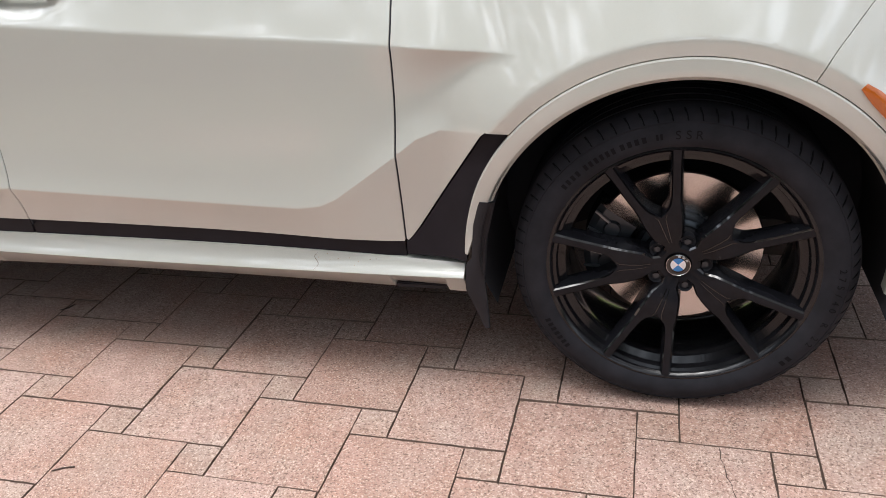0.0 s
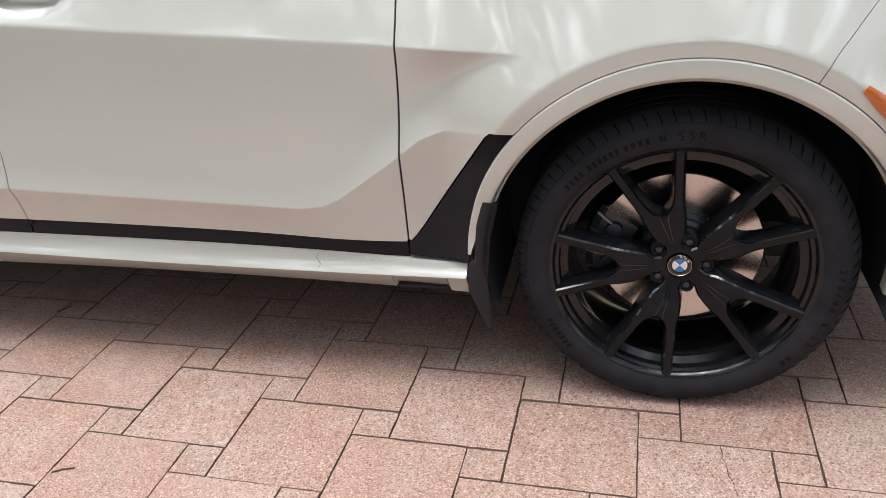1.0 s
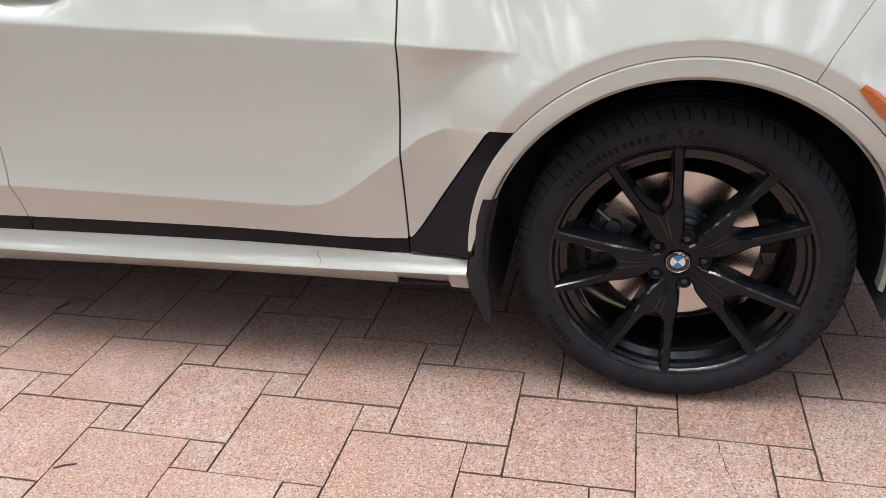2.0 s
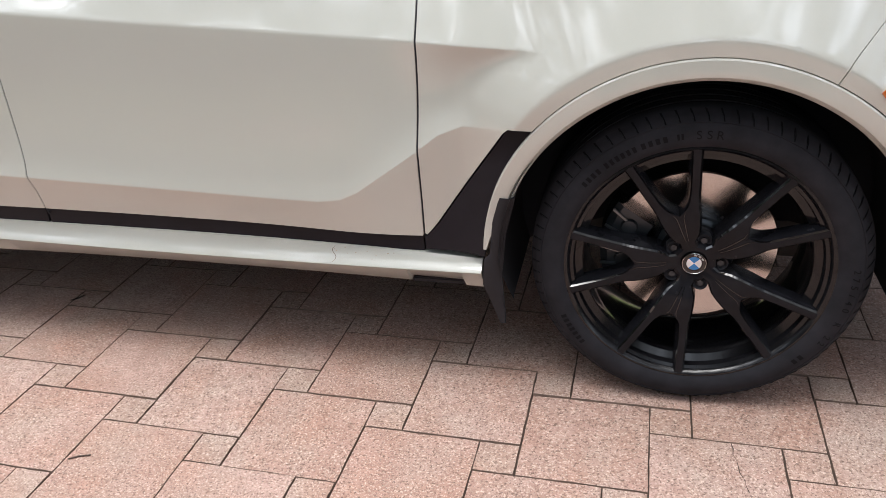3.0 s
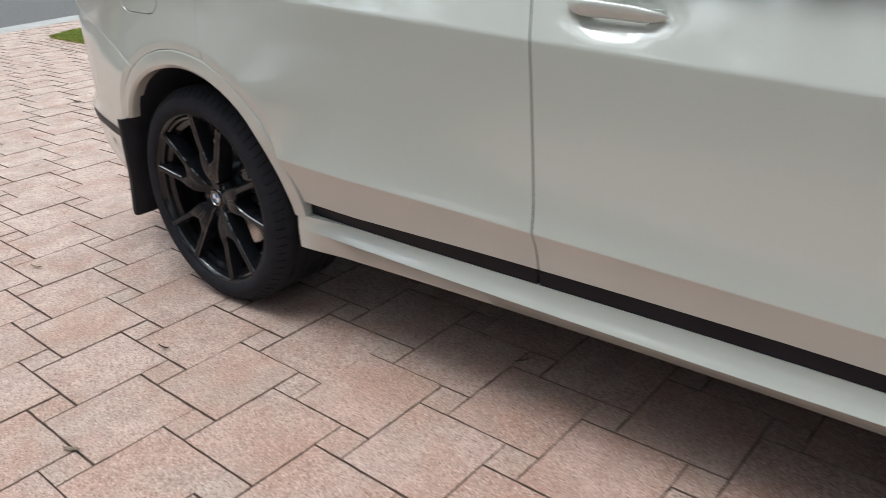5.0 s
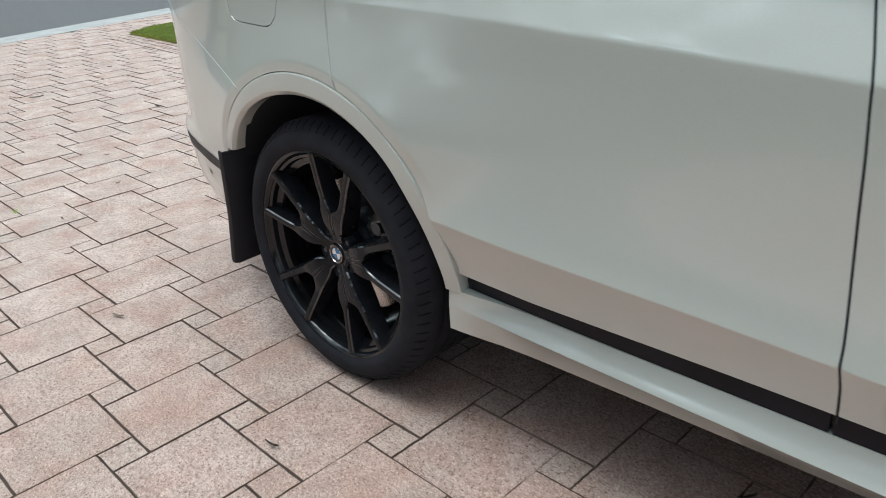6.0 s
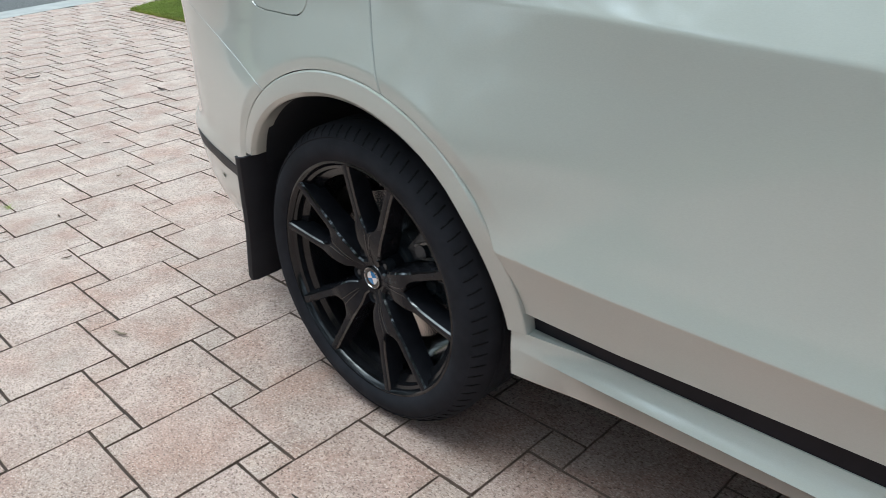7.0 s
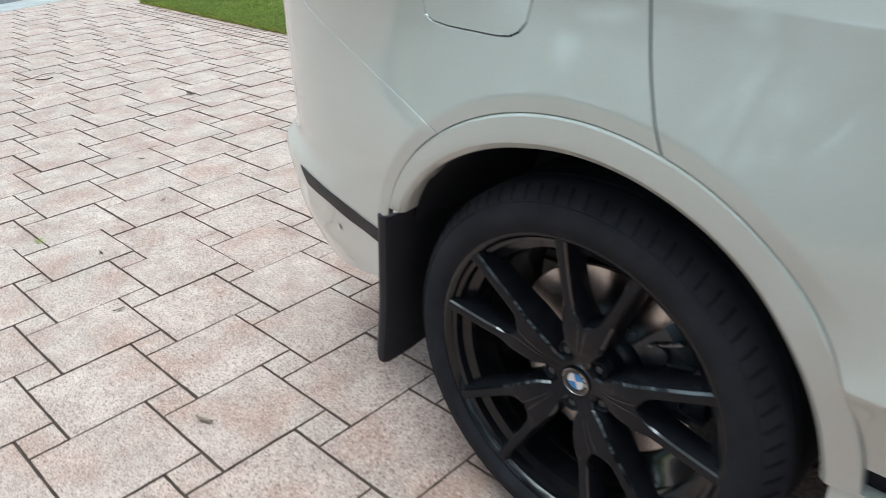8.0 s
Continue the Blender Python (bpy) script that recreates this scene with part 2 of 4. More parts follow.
def crease_z(x):
    s = -np.asarray(x, float) - 0.65
    return 0.9196 + 0.0640 * s + 0.005 * np.clip(s, 0, 1.85) ** 2

LOW_S = [-1.0, 0.30, 0.40, 0.54, 0.60, 0.67, 0.815, 0.86, 0.92, 1.05, 1.9, 2.16, 2.4, 2.6, 4.5]
LOW_Z = [0.728, 0.728, 0.734, 0.731, 0.708, 0.656, 0.557, 0.537, 0.529, 0.533, 0.569, 0.584, 0.600, 0.616, 0.70]

def low_z(x):
    return np.interp(-np.asarray(x, float), LOW_S, LOW_Z)

def ramp(z, w):
    """Integral of soft: 0 below, z above."""
    return 0.5 * w * np.logaddexp(0, 2 * z / w)

def base_y(x, z):
    """The doors' section: undercut sill zone, swelling lower edge, hollow flank, sharp shoulder line, leaning upper side."""
    x, z = np.asarray(x, float), np.asarray(z, float)
    zc, zl = crease_z(x), low_z(x)
    wc = 0.004 + 0.05 * soft(x + 0.28, 0.09) + 0.02 * soft(-3.08 - x, 0.10)   # the shoulder line fades out at both ends
    wl = 0.004 + 0.03 * soft(-2.75 - x, 0.1) + 0.020 * np.exp(-((x + 0.68) / 0.12) ** 2)
    mid = 0.5 * (zc + zl)
    half = 0.5 * (zc - zl)
    v = np.clip((z - mid) / half, -1, 1)
    tail = soft(-3.25 - x, 0.10)
    hollow = (-0.006 + 0.022 * (1 - v * v)) * (1 - tail) + 0.004 * tail             # near the arches: hollow between the two lines
    q = 0.5 * (v + 1)
    lean = 0.012 + 0.021 * (q - 0.5) + 0.006 * (q * q - 0.33) - 0.0225 * np.exp(-q / 0.24)          # the doors lean in upwards and flick out to the lower line
    doors = soft(-0.64 - x, 0.10) * (1 - soft(-2.85 - x, 0.12))
    flank = hollow * (1 - doors) + lean * doors
    swell = soft(-1.75 - x, 0.45) * (1 - soft(-2.9 - x, 0.1))
    flank = flank - 0.008 * swell * np.exp(-np.clip(z - zl, 0, None) / 0.050)
    up = ramp(z - zc, wc) * math.tan(math.radians(29))
    h = np.clip((-1.85 - x) / 0.80, 0, 1)              # the haunch over the rear wheel
    haunch = 0.045 * h * h * (3 - 2 * h) * (1 - 0.55 * np.clip((z - 0.55) / 0.4, 0, 1))
    low = np.clip((z - 0.44) / 0.26, 0, 1)
    haunch = haunch * (0.32 + 0.68 * low * low * (3 - 2 * low))
    return flank + up - haunch


def tuck_y(x, z):
    """How far the side is drawn in below the lower line."""
    zl = low_z(x)
    tail = soft(-3.15 - x, 0.1)
    drop = ramp(zl - z, 0.004 + 0.03 * soft(-2.75 - x, 0.1) + 0.020 * np.exp(-((x + 0.68) / 0.12) ** 2))
    doors = soft(-0.64 - np.asarray(x, float), 0.10) * (1 - soft(-2.85 - np.asarray(x, float), 0.12))
    middle = doors * soft(-0.92 - np.asarray(x, float), 0.14)
    most, steep = 0.038 + 0.008 * doors - 0.003 * middle, 0.225 - 0.095 * doors + 0.30 * middle
    return (most * (1 - np.exp(-drop * steep / most)) * (1 - tail) + -0.03 * drop * tail) * soft(-0.25 - x, 0.07)


def scoop_y(x, z):
    """The finger scoop behind the door handle."""
    return 0.020 * np.exp(-((((x + 1.618) / 0.095) ** 2 + ((z - 1.054) / 0.036) ** 2) ** 2))


def plan_y(x):
    """How the side turns in towards the ends, seen from above."""
    x = np.asarray(x, float)
    d = np.clip(-3.3 - x, 0, None)
    f = np.clip(x - 0.15, 0, None)
    return 0.26 * d ** 3 + 0.55 * f ** 2.6

def flare_y(x, z, c, out, slope):
    r = np.hypot(x - c[0], z - c[1])
    leg = np.clip((z - 0.45) / 0.40, 0, 1)
    out = out * (0.15 + 0.85 * leg * leg * (3 - 2 * leg))        # the flare dies away down the legs of the arch
    return -out + ramp(r - 0.537, 0.005) * slope

def smin(a, b, k):
    h = np.clip(0.5 + 0.5 * (b - a) / k, 0, 1)
    return b * (1 - h) + a * h - k * h * (1 - h)

def side_y(x, z):
    x, z = np.asarray(x, float), np.asarray(z, float)
    b = base_y(x, z)
    b = b + scoop_y(x, z) + (0.40 * ramp(0.43 - z, 0.04) - 0.05 * (z - 0.68)) * soft(-3.45 - x, 0.10) + 0.09 * np.clip(-3.3 - x, 0, None) ** 3 * soft(z - 0.622, 0.025)          # the bumper stands proud of the body at the corner
    y = smin(b, flare_y(x, z, FW, 0.062, 0.54), 0.022)
    y = smin(y, flare_y(x, z, RW, 0.072, 0.30), 0.035)
    return y + tuck_y(x, z) + plan_y(x)


def side_normals(x, z, surface):
    e = 0.0015
    dx = (surface(x + e, z) - surface(x - e, z)) / (2 * e)
    dz = (surface(x, z + e) - surface(x, z - e)) / (2 * e)
    n = np.stack([dx, -np.ones_like(dx), dz], -1)
    return n / np.linalg.norm(n, axis=-1, keepdims=True)


def inside(poly, px, pz):
    hit = np.zeros(len(px), bool)
    for (x0, z0), (x1, z1) in zip(poly, poly[1:] + poly[:1]):
        if z0 != z1:
            cross = (z0 > pz) != (z1 > pz)
            hit ^= cross & (px < (x1 - x0) * (pz - z0) / (z1 - z0) + x0)
    return hit


def edge_gap(poly, px, pz):
    best = np.full(len(px), 9.0)
    for (x0, z0), (x1, z1) in zip(poly, poly[1:] + poly[:1]):
        ex, ez = x1 - x0, z1 - z0
        t = np.clip(((px - x0) * ex + (pz - z0) * ez) / (ex * ex + ez * ez + 1e-12), 0, 1)
        best = np.minimum(best, np.hypot(px - x0 - t * ex, pz - z0 - t * ez))
    return best


def densify(poly, step):
    out = []
    for (x0, z0), (x1, z1) in zip(poly, poly[1:] + poly[:1]):
        n = max(1, round(math.hypot(x1 - x0, z1 - z0) / step))
        out += [(x0 + (x1 - x0) * k / n, z0 + (z1 - z0) * k / n) for k in range(n)]
    return out


def leg_in(c, a):
    """The rear arch draws in towards the sill, down its front leg."""
    t = min(1.0, max(0.0, (62 - a) / 60)) if c == RW else 0.0
    return -0.027 * t * t * (3 - 2 * t)


def arc(c, r, a0, a1, n=40):
    out = []
    for k in range(n + 1):
        a = a0 + (a1 - a0) * k / n
        q = r + leg_in(c, a)
        out.append((c[0] + q * math.cos(radians(a)), c[1] + q * math.sin(radians(a))))
    return out


def panel(name, outline, parent, mat, label="", lift=0.0, flange=0.016, step=0.02, surface=side_y):
    """A sheet of bodywork: the side surface inside an outline of (x, z), with its edges folded inwards."""
    from mathutils.geometry import delaunay_2d_cdt
    poly = densify(outline, 0.010)
    px, pz = np.array([p[0] for p in poly]), np.array([p[1] for p in poly])
    gx, gz = np.meshgrid(np.arange(px.min(), px.max(), step), np.arange(pz.min(), pz.max(), step))
    gx, gz = gx.ravel(), gz.ravel()
    clear = (np.abs(gz - crease_z(gx)) > 0.016) & ((np.abs(gz - low_z(gx)) > 0.016) | (gx > -0.95))
    gx, gz = [gx[clear]], [gz[clear]]
    line = np.unique(np.concatenate([np.arange(px.min(), px.max(), 0.014), np.arange(max(px.min(), -0.95), min(px.max(), -0.40), 0.005)]))
    for line_z in (crease_z, low_z):
        for off in (-0.010, -0.005, -0.002, 0.002, 0.005, 0.010):
            gx.append(line), gz.append(line_z(line) + off)
    for c in (FW, RW):
        a = np.radians(np.arange(0, 200, 1.6))
        for off in (-0.010, -0.004, 0.0, 0.004, 0.010):
            gx.append(c[0] + (0.537 + off) * np.cos(a)), gz.append(c[1] + (0.537 + off) * np.sin(a))
    gx, gz = np.concatenate(gx), np.concatenate(gz)
    ok = inside(poly, gx, gz)
    gx, gz = gx[ok], gz[ok]
    ok = edge_gap(poly, gx, gz) > 0.004
    gx, gz = gx[ok], gz[ok]
    verts = [Vector(p) for p in poly] + [Vector((a, b)) for a, b in zip(gx, gz)]
    v2, _, faces, *_ = delaunay_2d_cdt(verts, [], [list(range(len(poly)))], 1, 1e-5)
    x, z = np.array([v.x for v in v2]), np.array([v.y for v in v2])
    y = surface(x, z) + lift
    nrm = side_normals(x, z, surface)
    pts, normals = [tuple(p) for p in np.stack([x, y, z], -1)], [tuple(v) for v in nrm]
    tris = []
    for f in faces:
        for k in range(1, len(f) - 1):
            a, b, c = f[0], f[k], f[k + 1]
            turn = (x[b] - x[a]) * (z[c] - z[a]) - (z[b] - z[a]) * (x[c] - x[a])
            tris.append((a, b, c) if turn > 0 else (a, c, b))
    count = {}
    for t in tris:
        for a, b in ((t[0], t[1]), (t[1], t[2]), (t[2], t[0])):
            count[(a, b)] = count.get((a, b), 0) + 1
    for (a, b) in [e for e in count if (e[1], e[0]) not in count]:
        k = len(pts)
        ex, ez = x[b] - x[a], z[b] - z[a]
        n = np.array([ez, 0.0, -ex]) / (math.hypot(ex, ez) + 1e-9)
        for i in (a, b):
            pts.append(pts[i])
            normals.append(tuple(0.5 * n + 0.5 * np.array(normals[i])))
        for i in (a, b):
            pts.append((pts[i][0] - 0.001 * n[0], pts[i][1] + flange, pts[i][2] - 0.001 * n[2]))
            normals.append(tuple(n))
        tris += [(k + 1, k, k + 2), (k + 1, k + 2, k + 3)]
    me = bpy.data.meshes.new(name)
    me.from_pydata(pts, [], tris)
    me.polygons.foreach_set("use_smooth", [True] * len(me.polygons))
    me.normals_split_custom_set_from_vertices(normals)
    me.materials.append(mat)
    ob = new(name, me)
    ob.parent = parent
    return tagged(ob, label) if label else ob


# ---- the ground ----
def sheet(x0, x1, y0, y1, z, thick=0.05):
    return block(x0, x1, y0, y1, z - thick, z)


BIG, SMALL, TURN_PAVERS = 0.3042, 0.1014, radians(-0.7)
ORIGIN = Vector((-0.7842, -0.1296))
U, W = Vector((0.30251, -0.10587)), Vector((0.10437, 0.30303))          # steps of the pinwheel pattern
GUTTER = (Vector((-12.15, 2.0)), Vector((-0.233, 0.972)))     # a point of the gutter's near edge and its direction


def lawn_edge(x):
    """The lawn's near edge, seen from above."""
    return 2.87 + 0.07 * max(0.0, -8.0 - x)


def gutter_side(x, y, off=0.0):
    p = Vector((x, y)) - GUTTER[0]
    return p.x * GUTTER[1].y - p.y * GUTTER[1].x - off          # over 0 on the driveway's side


rnd = random.Random(7)


def tile_mesh(name, size, mat, seed, gap):
    """A paver: worn, slightly uneven edges, sides that draw in a little towards the top. Its corner of least x and y is the origin."""
    g = random.Random(seed)
    seg = 9 if size > 0.2 else 5
    corners = [(gap, gap), (size - gap, gap), (size - gap, size - gap), (gap, size - gap)]
    rim = []
    for (ax, ay), (bx, by) in zip(corners, corners[1:] + corners[:1]):
        for k in range(seg):
            t = k / seg
            rim.append((ax + (bx - ax) * t + g.uniform(-0.0010, 0.0010), ay + (by - ay) * t + g.uniform(-0.0010, 0.0010)))
    bm = bmesh.new()
    c = size / 2
    top = [bm.verts.new((c + (x - c) * (1 - 0.0034 / size), c + (y - c) * (1 - 0.0034 / size), g.uniform(-0.0006, 0.0))) for x, y in rim]
    low = [bm.verts.new((x, y, -0.012)) for x, y in rim]
    bm.faces.new(top)
    for k in range(len(rim)):
        j = (k + 1) % len(rim)
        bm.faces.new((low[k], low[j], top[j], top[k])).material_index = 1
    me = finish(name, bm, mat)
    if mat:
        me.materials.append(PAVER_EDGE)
    return me


driveway = thing("driveway", "driveway of large and small pinkish concrete pavers in a pinwheel pattern", "driveway", kind="structure")
part("paver_bed", sheet(-13.6, 5.0, -5.7, 6.0, -0.0085, 0.05), JOINT_SAND, driveway)
for x0, x1, y0, y1 in ((4.6, 30.0, -5.3, 2.9), (-12.0, 30.0, -9.9, -5.3)):
    tagged(new("grass_verge", finish("grass_verge", block(x0, x1, y0, y1, -0.1, 0.014), ROUGH_GROUND)), "rough dry grass verge beside the driveway", "verge", kind="structure")


def paver_places(x0, x1, y0, y1):
    for i in range(-60, 40):
        for j in range(-40, 40):
            p = ORIGIN + i * U + j * W
            if x0 < p.x < x1 and y0 < p.y < y1:
                yield p


ground = tagged(new("ground", finish("ground", sheet(-400, 400, -400, 400, -0.07, 0.5), ROUGH_GROUND)), "rough grassy ground around the driveway", "ground", kind="structure")


# ---- road, gutter and lawn beyond the driveway ----
def strip_along(p, d, off0, off1, y_len, z0, z1):
    """A long slab beside the line through p along d, between two offsets to its left."""
    left = Vector((-d.y, d.x))
    quad = [p + left * off0 - d * y_len, p + left * off1 - d * y_len, p + left * off1 + d * y_len, p + left * off0 + d * y_len]
    return loft([[(q.x, q.y, z0) for q in quad], [(q.x, q.y, z1) for q in quad]])


road = tagged(new("road", finish("road", strip_along(*GUTTER, 0.603, 9.0, 40.0, -0.1, -0.004), ASPHALT)), "grey worn asphalt street past the driveway", "road", kind="structure")
gutter = thing("gutter", "pale concrete gutter strip between driveway and street", "gutter", kind="structure")
for k in range(-12, 13):
    p = GUTTER[0] + GUTTER[1] * (k * 3.0 + 1.2)
    part("gutter_slab", strip_along(p, GUTTER[1], 0.0, 0.60, 1.494, -0.12, 0.002), CONCRETE, gutter)


def lawn_shape():
    xs = [-11.05 + 0.25 * k for k in range(0, 67)]
    near = [(x, lawn_edge(x)) for x in xs]
    far = [(xs[-1], 26.0), (-16.9, 26.0), (-12.0, 4.6), (-11.52, 3.72), (-11.25, 3.32)]
    return near + far


outline = lawn_shape()
bm = bmesh.new()
top = [bm.verts.new((x, y, 0.012)) for x, y in outline]
low = [bm.verts.new((x, y, -0.1)) for x, y in outline]
bm.faces.new(top)
for k in range(len(outline)):
    j = (k + 1) % len(outline)
    bm.faces.new((low[k], low[j], top[j], top[k]))
bmesh.ops.recalc_face_normals(bm, faces=bm.faces)
lawn = tagged(new("lawn", finish("lawn", bm, TURF)), "short green lawn beside the driveway", "lawn", kind="structure")


def grass_field(x0, x1, depth, count, seed):
    g = random.Random(seed)
    pts, faces = [], []
    for _ in range(count):
        x = g.uniform(x0, x1)
        y = lawn_edge(x) - 0.015 + depth * g.random() ** 1.5
        if x < -11.05 - (y - 3.1) * 0.72:
            continue
        h, a, lean = g.uniform(0.02, 0.06), g.uniform(0, 6.28), g.uniform(0.01, 0.06)
        w = g.uniform(0.003, 0.006)
        cx, cy = math.cos(a), math.sin(a)
        k = len(pts)
        pts += [(x - cy * w, y + cx * w, 0.0), (x + cy * w, y - cx * w, 0.0), (x + cx * lean * 0.5, y + cy * lean * 0.5, h * 0.7), (x + cx * lean * 1.4, y + cy * lean * 1.4, h)]
        faces += [(k, k + 1, k + 2), (k + 2, k + 1, k + 3)]
    me = bpy.data.meshes.new("grass_blades")
    me.from_pydata(pts, [], faces)
    me.materials.append(GRASS)
    return tagged(new("grass_blades", me), "short green grass blades along the lawn's edge", "grass", kind="stuff")


grass_field(-11.3, -6.0, 2.6, 150000, 3)


# ---- the car ----
car = thing("suv", "white sport utility car with black alloy wheels parked on pavers", "car")


def under_z(x):
    """The doors' lower edge."""
    u = x + 1.6
    return 0.4575 - 0.0121 * u - 0.0090 * u * u - 0.0061 * u ** 3


def shut_front(z):
    return -0.648 + 0.004 * math.sin((z - 0.45) * 5.0) - 0.008 * min(1.0, max(0.0, (0.92 - z) / 0.25))


SHUT_B = [(-1.772, 0.43), (-1.770, 0.47), (-1.772, 0.565), (-1.782, 0.66), (-1.793, 0.78), (-1.7995, 0.88), (-1.8075, 0.96), (-1.8095, 0.995), (-1.820, 1.036), (-1.833, 1.08), (-1.857, 1.16)]
GAP, BELT = 0.0027, 1.16
ARCH_F, ARCH_R = 0.502, 0.510
zs = [0.44, 0.52, 0.60, 0.70, 0.80, 0.90, 0.96, 1.0, 1.04, 1.08, BELT]
b_line = [(np.interp(z, [p[1] for p in SHUT_B], [p[0] for p in SHUT_B]), z) for z in zs]


def flowing(points, n=5):
    """A smooth line through the points."""
    p = [points[0], *points, points[-1]]
    out = []
    for a, b, c, d in zip(p, p[1:], p[2:], p[3:]):
        for k in range(n):
            t = k / n
            out.append(tuple(0.5 * (2 * b[i] + (c[i] - a[i]) * t + (2 * a[i] - 5 * b[i] + 4 * c[i] - d[i]) * t * t + (3 * b[i] - a[i] - 3 * c[i] + d[i]) * t ** 3) for i in (0, 1)))
    return out + [points[-1]]


# front door
front_door = panel("front_door",
                   [(x + GAP, z) for x, z in b_line[1:]][::-1] + [(b_line[0][0] + GAP, under_z(-1.79))]
                   + [(x, under_z(x)) for x in (-1.5, -1.2, -0.9, -0.66)] + [(shut_front(z) - GAP, z) for z in zs], car, PAINT)
# rear door: its rear edge follows the arch
c_line = [(-2.999, BELT), (-2.988, 1.076), (-2.976, 1.0125), (-2.9575, 0.950), (-2.934, 0.885)]
c_line = flowing(c_line)
ang0 = math.degrees(math.atan2(0.885 - RW[1], -2.934 - RW[0]))
ang1 = math.degrees(math.asin((0.474 - RW[1]) / (ARCH_R - 0.025)))
rear_door = panel("rear_door",
                  [(x + GAP, z) for x, z in c_line] + arc(RW, ARCH_R + 0.0012, ang0 - 0.4, ang1, 36)
                  + [(x, under_z(x)) for x in (-2.4, -2.2, -2.0)] + [(b_line[0][0] - GAP, under_z(-1.79))] + [(x - GAP, z) for x, z in b_line[1:]], car, PAINT)
# front wing, with the recess of the air outlet below it
FIN = [(-0.649, 0.436), (-0.636, 0.450), (-0.617, 0.474), (-0.545, 0.578), (-0.440, 0.728), (-0.428, 0.738)]
fin_end = math.degrees(math.asin((0.738 - FW[1]) / (ARCH_F + 0.003)))
h_line = [(0.227, 0.848), (0.250, 0.890), (0.285, 0.935), (0.323, 0.982), (0.40, 1.07)]
h_line = flowing(h_line)
h0 = math.degrees(math.atan2(h_line[0][1] - FW[1], h_line[0][0] - FW[0]))
front_wing = panel("front_wing",
                   [(shut_front(z) + GAP, z) for z in zs][::-1] + FIN + arc(FW, ARCH_F + 0.0007, 180 - fin_end, h0 + 0.2, 60)
                   + [(x - 0.0016, z) for x, z in h_line[1:]] + [(0.42, 1.10), (0.1, 1.13)], car, PAINT)
# front bumper corner
front_bumper = panel("front_bumper",
                     [(x + 0.0016, z) for x, z in h_line][::-1] + arc(FW, ARCH_F + 0.0007, h0 - 0.2, -8, 50)
                     + [(0.55, 0.27), (0.74, 0.27), (0.78, 0.45), (0.76, 0.8), (0.70, 1.02)], car, PAINT)
# rear quarter
b_seam = [(-3.3648, 0.8336), (-3.402, 0.8505), (-3.4509, 0.8659), (-3.5509, 0.8983), (-3.6526, 0.9358), (-3.7603, 0.977), (-3.90, 1.03)]
b_seam = flowing(b_seam)
q1 = math.degrees(math.atan2(b_seam[0][1] - RW[1], b_seam[0][0] - RW[0]))
fuel = [(-3.435, 1.10), (-3.425, 1.05), (-3.418, 1.028), (-3.400, 1.018), (-3.36, 1.013), (-3.25, 1.010), (-3.222, 1.012), (-3.205, 1.020), (-3.192, 1.035), (-3.186, 1.065), (-3.180, 1.10)]
quarter = panel("rear_quarter",
                [(x - GAP, z) for x, z in c_line[::-1]] + [(-3.172, BELT)] + [(x + (0.003 if x > -3.31 else -0.003), z - 0.003 if k not in (0, 10) else z) for k, (x, z) in enumerate(fuel[::-1])]
                + [(-3.445, BELT), (-4.05, BELT), (-4.02, 1.06)] + [(x, z + 0.0016) for x, z in b_seam[::-1]] + arc(RW, ARCH_R + 0.0007, q1 - 0.2, ang0 + 0.5, 40), car, PAINT)
panel("fuel_flap", fuel + [(-3.20, 1.135), (-3.41, 1.14)], car, PAINT)
# rear bumper
for line in (h_line, b_seam):          # dark sheet metal behind the seams
    panel("seam_backing", [(x - 0.03, z + 0.03) for x, z in line] + [(x + 0.03, z - 0.03) for x, z in line[::-1]], car, LINER, lift=0.020)
for line in (b_line, [(shut_front(z), z) for z in zs], c_line[::-1]):          # dark strips added in the door gaps, standing in for the shade there
    panel("door_gap_shade", [(x - 0.0021, z) for x, z in line] + [(x + 0.0021, z) for x, z in line[::-1]], car, LINER, lift=0.0035, flange=0.01)
rear_bumper = panel("rear_bumper",
                    [(x, z - 0.0016) for x, z in b_seam] + [(-4.10, 1.05), (-4.20, 1.02), (-4.23, 0.70), (-4.225, 0.50), (-4.20, 0.42), (-4.12, 0.355), (-4.02, 0.327), (-3.92, 0.330), (-3.81, 0.364), (-3.70, 0.402), (-3.625, 0.428), (-3.61, 0.44)]
                    + arc(RW, ARCH_R + 0.0007, 172.5, q1 + 0.4, 40), car, PAINT)
panel("bumper_strip", [(-3.552, 0.558), (-3.5934, 0.5571), (-3.68, 0.5613), (-3.775, 0.5762), (-3.8875, 0.5892), (-3.995, 0.592), (-3.962, 0.552), (-3.845, 0.5472), (-3.7457, 0.529), (-3.672, 0.524), (-3.605, 0.520), (-3.556, 0.520)], rear_bumper, BLACK_PLASTIC, "narrow dark grey plastic strip", lift=-0.002, flange=0.004)


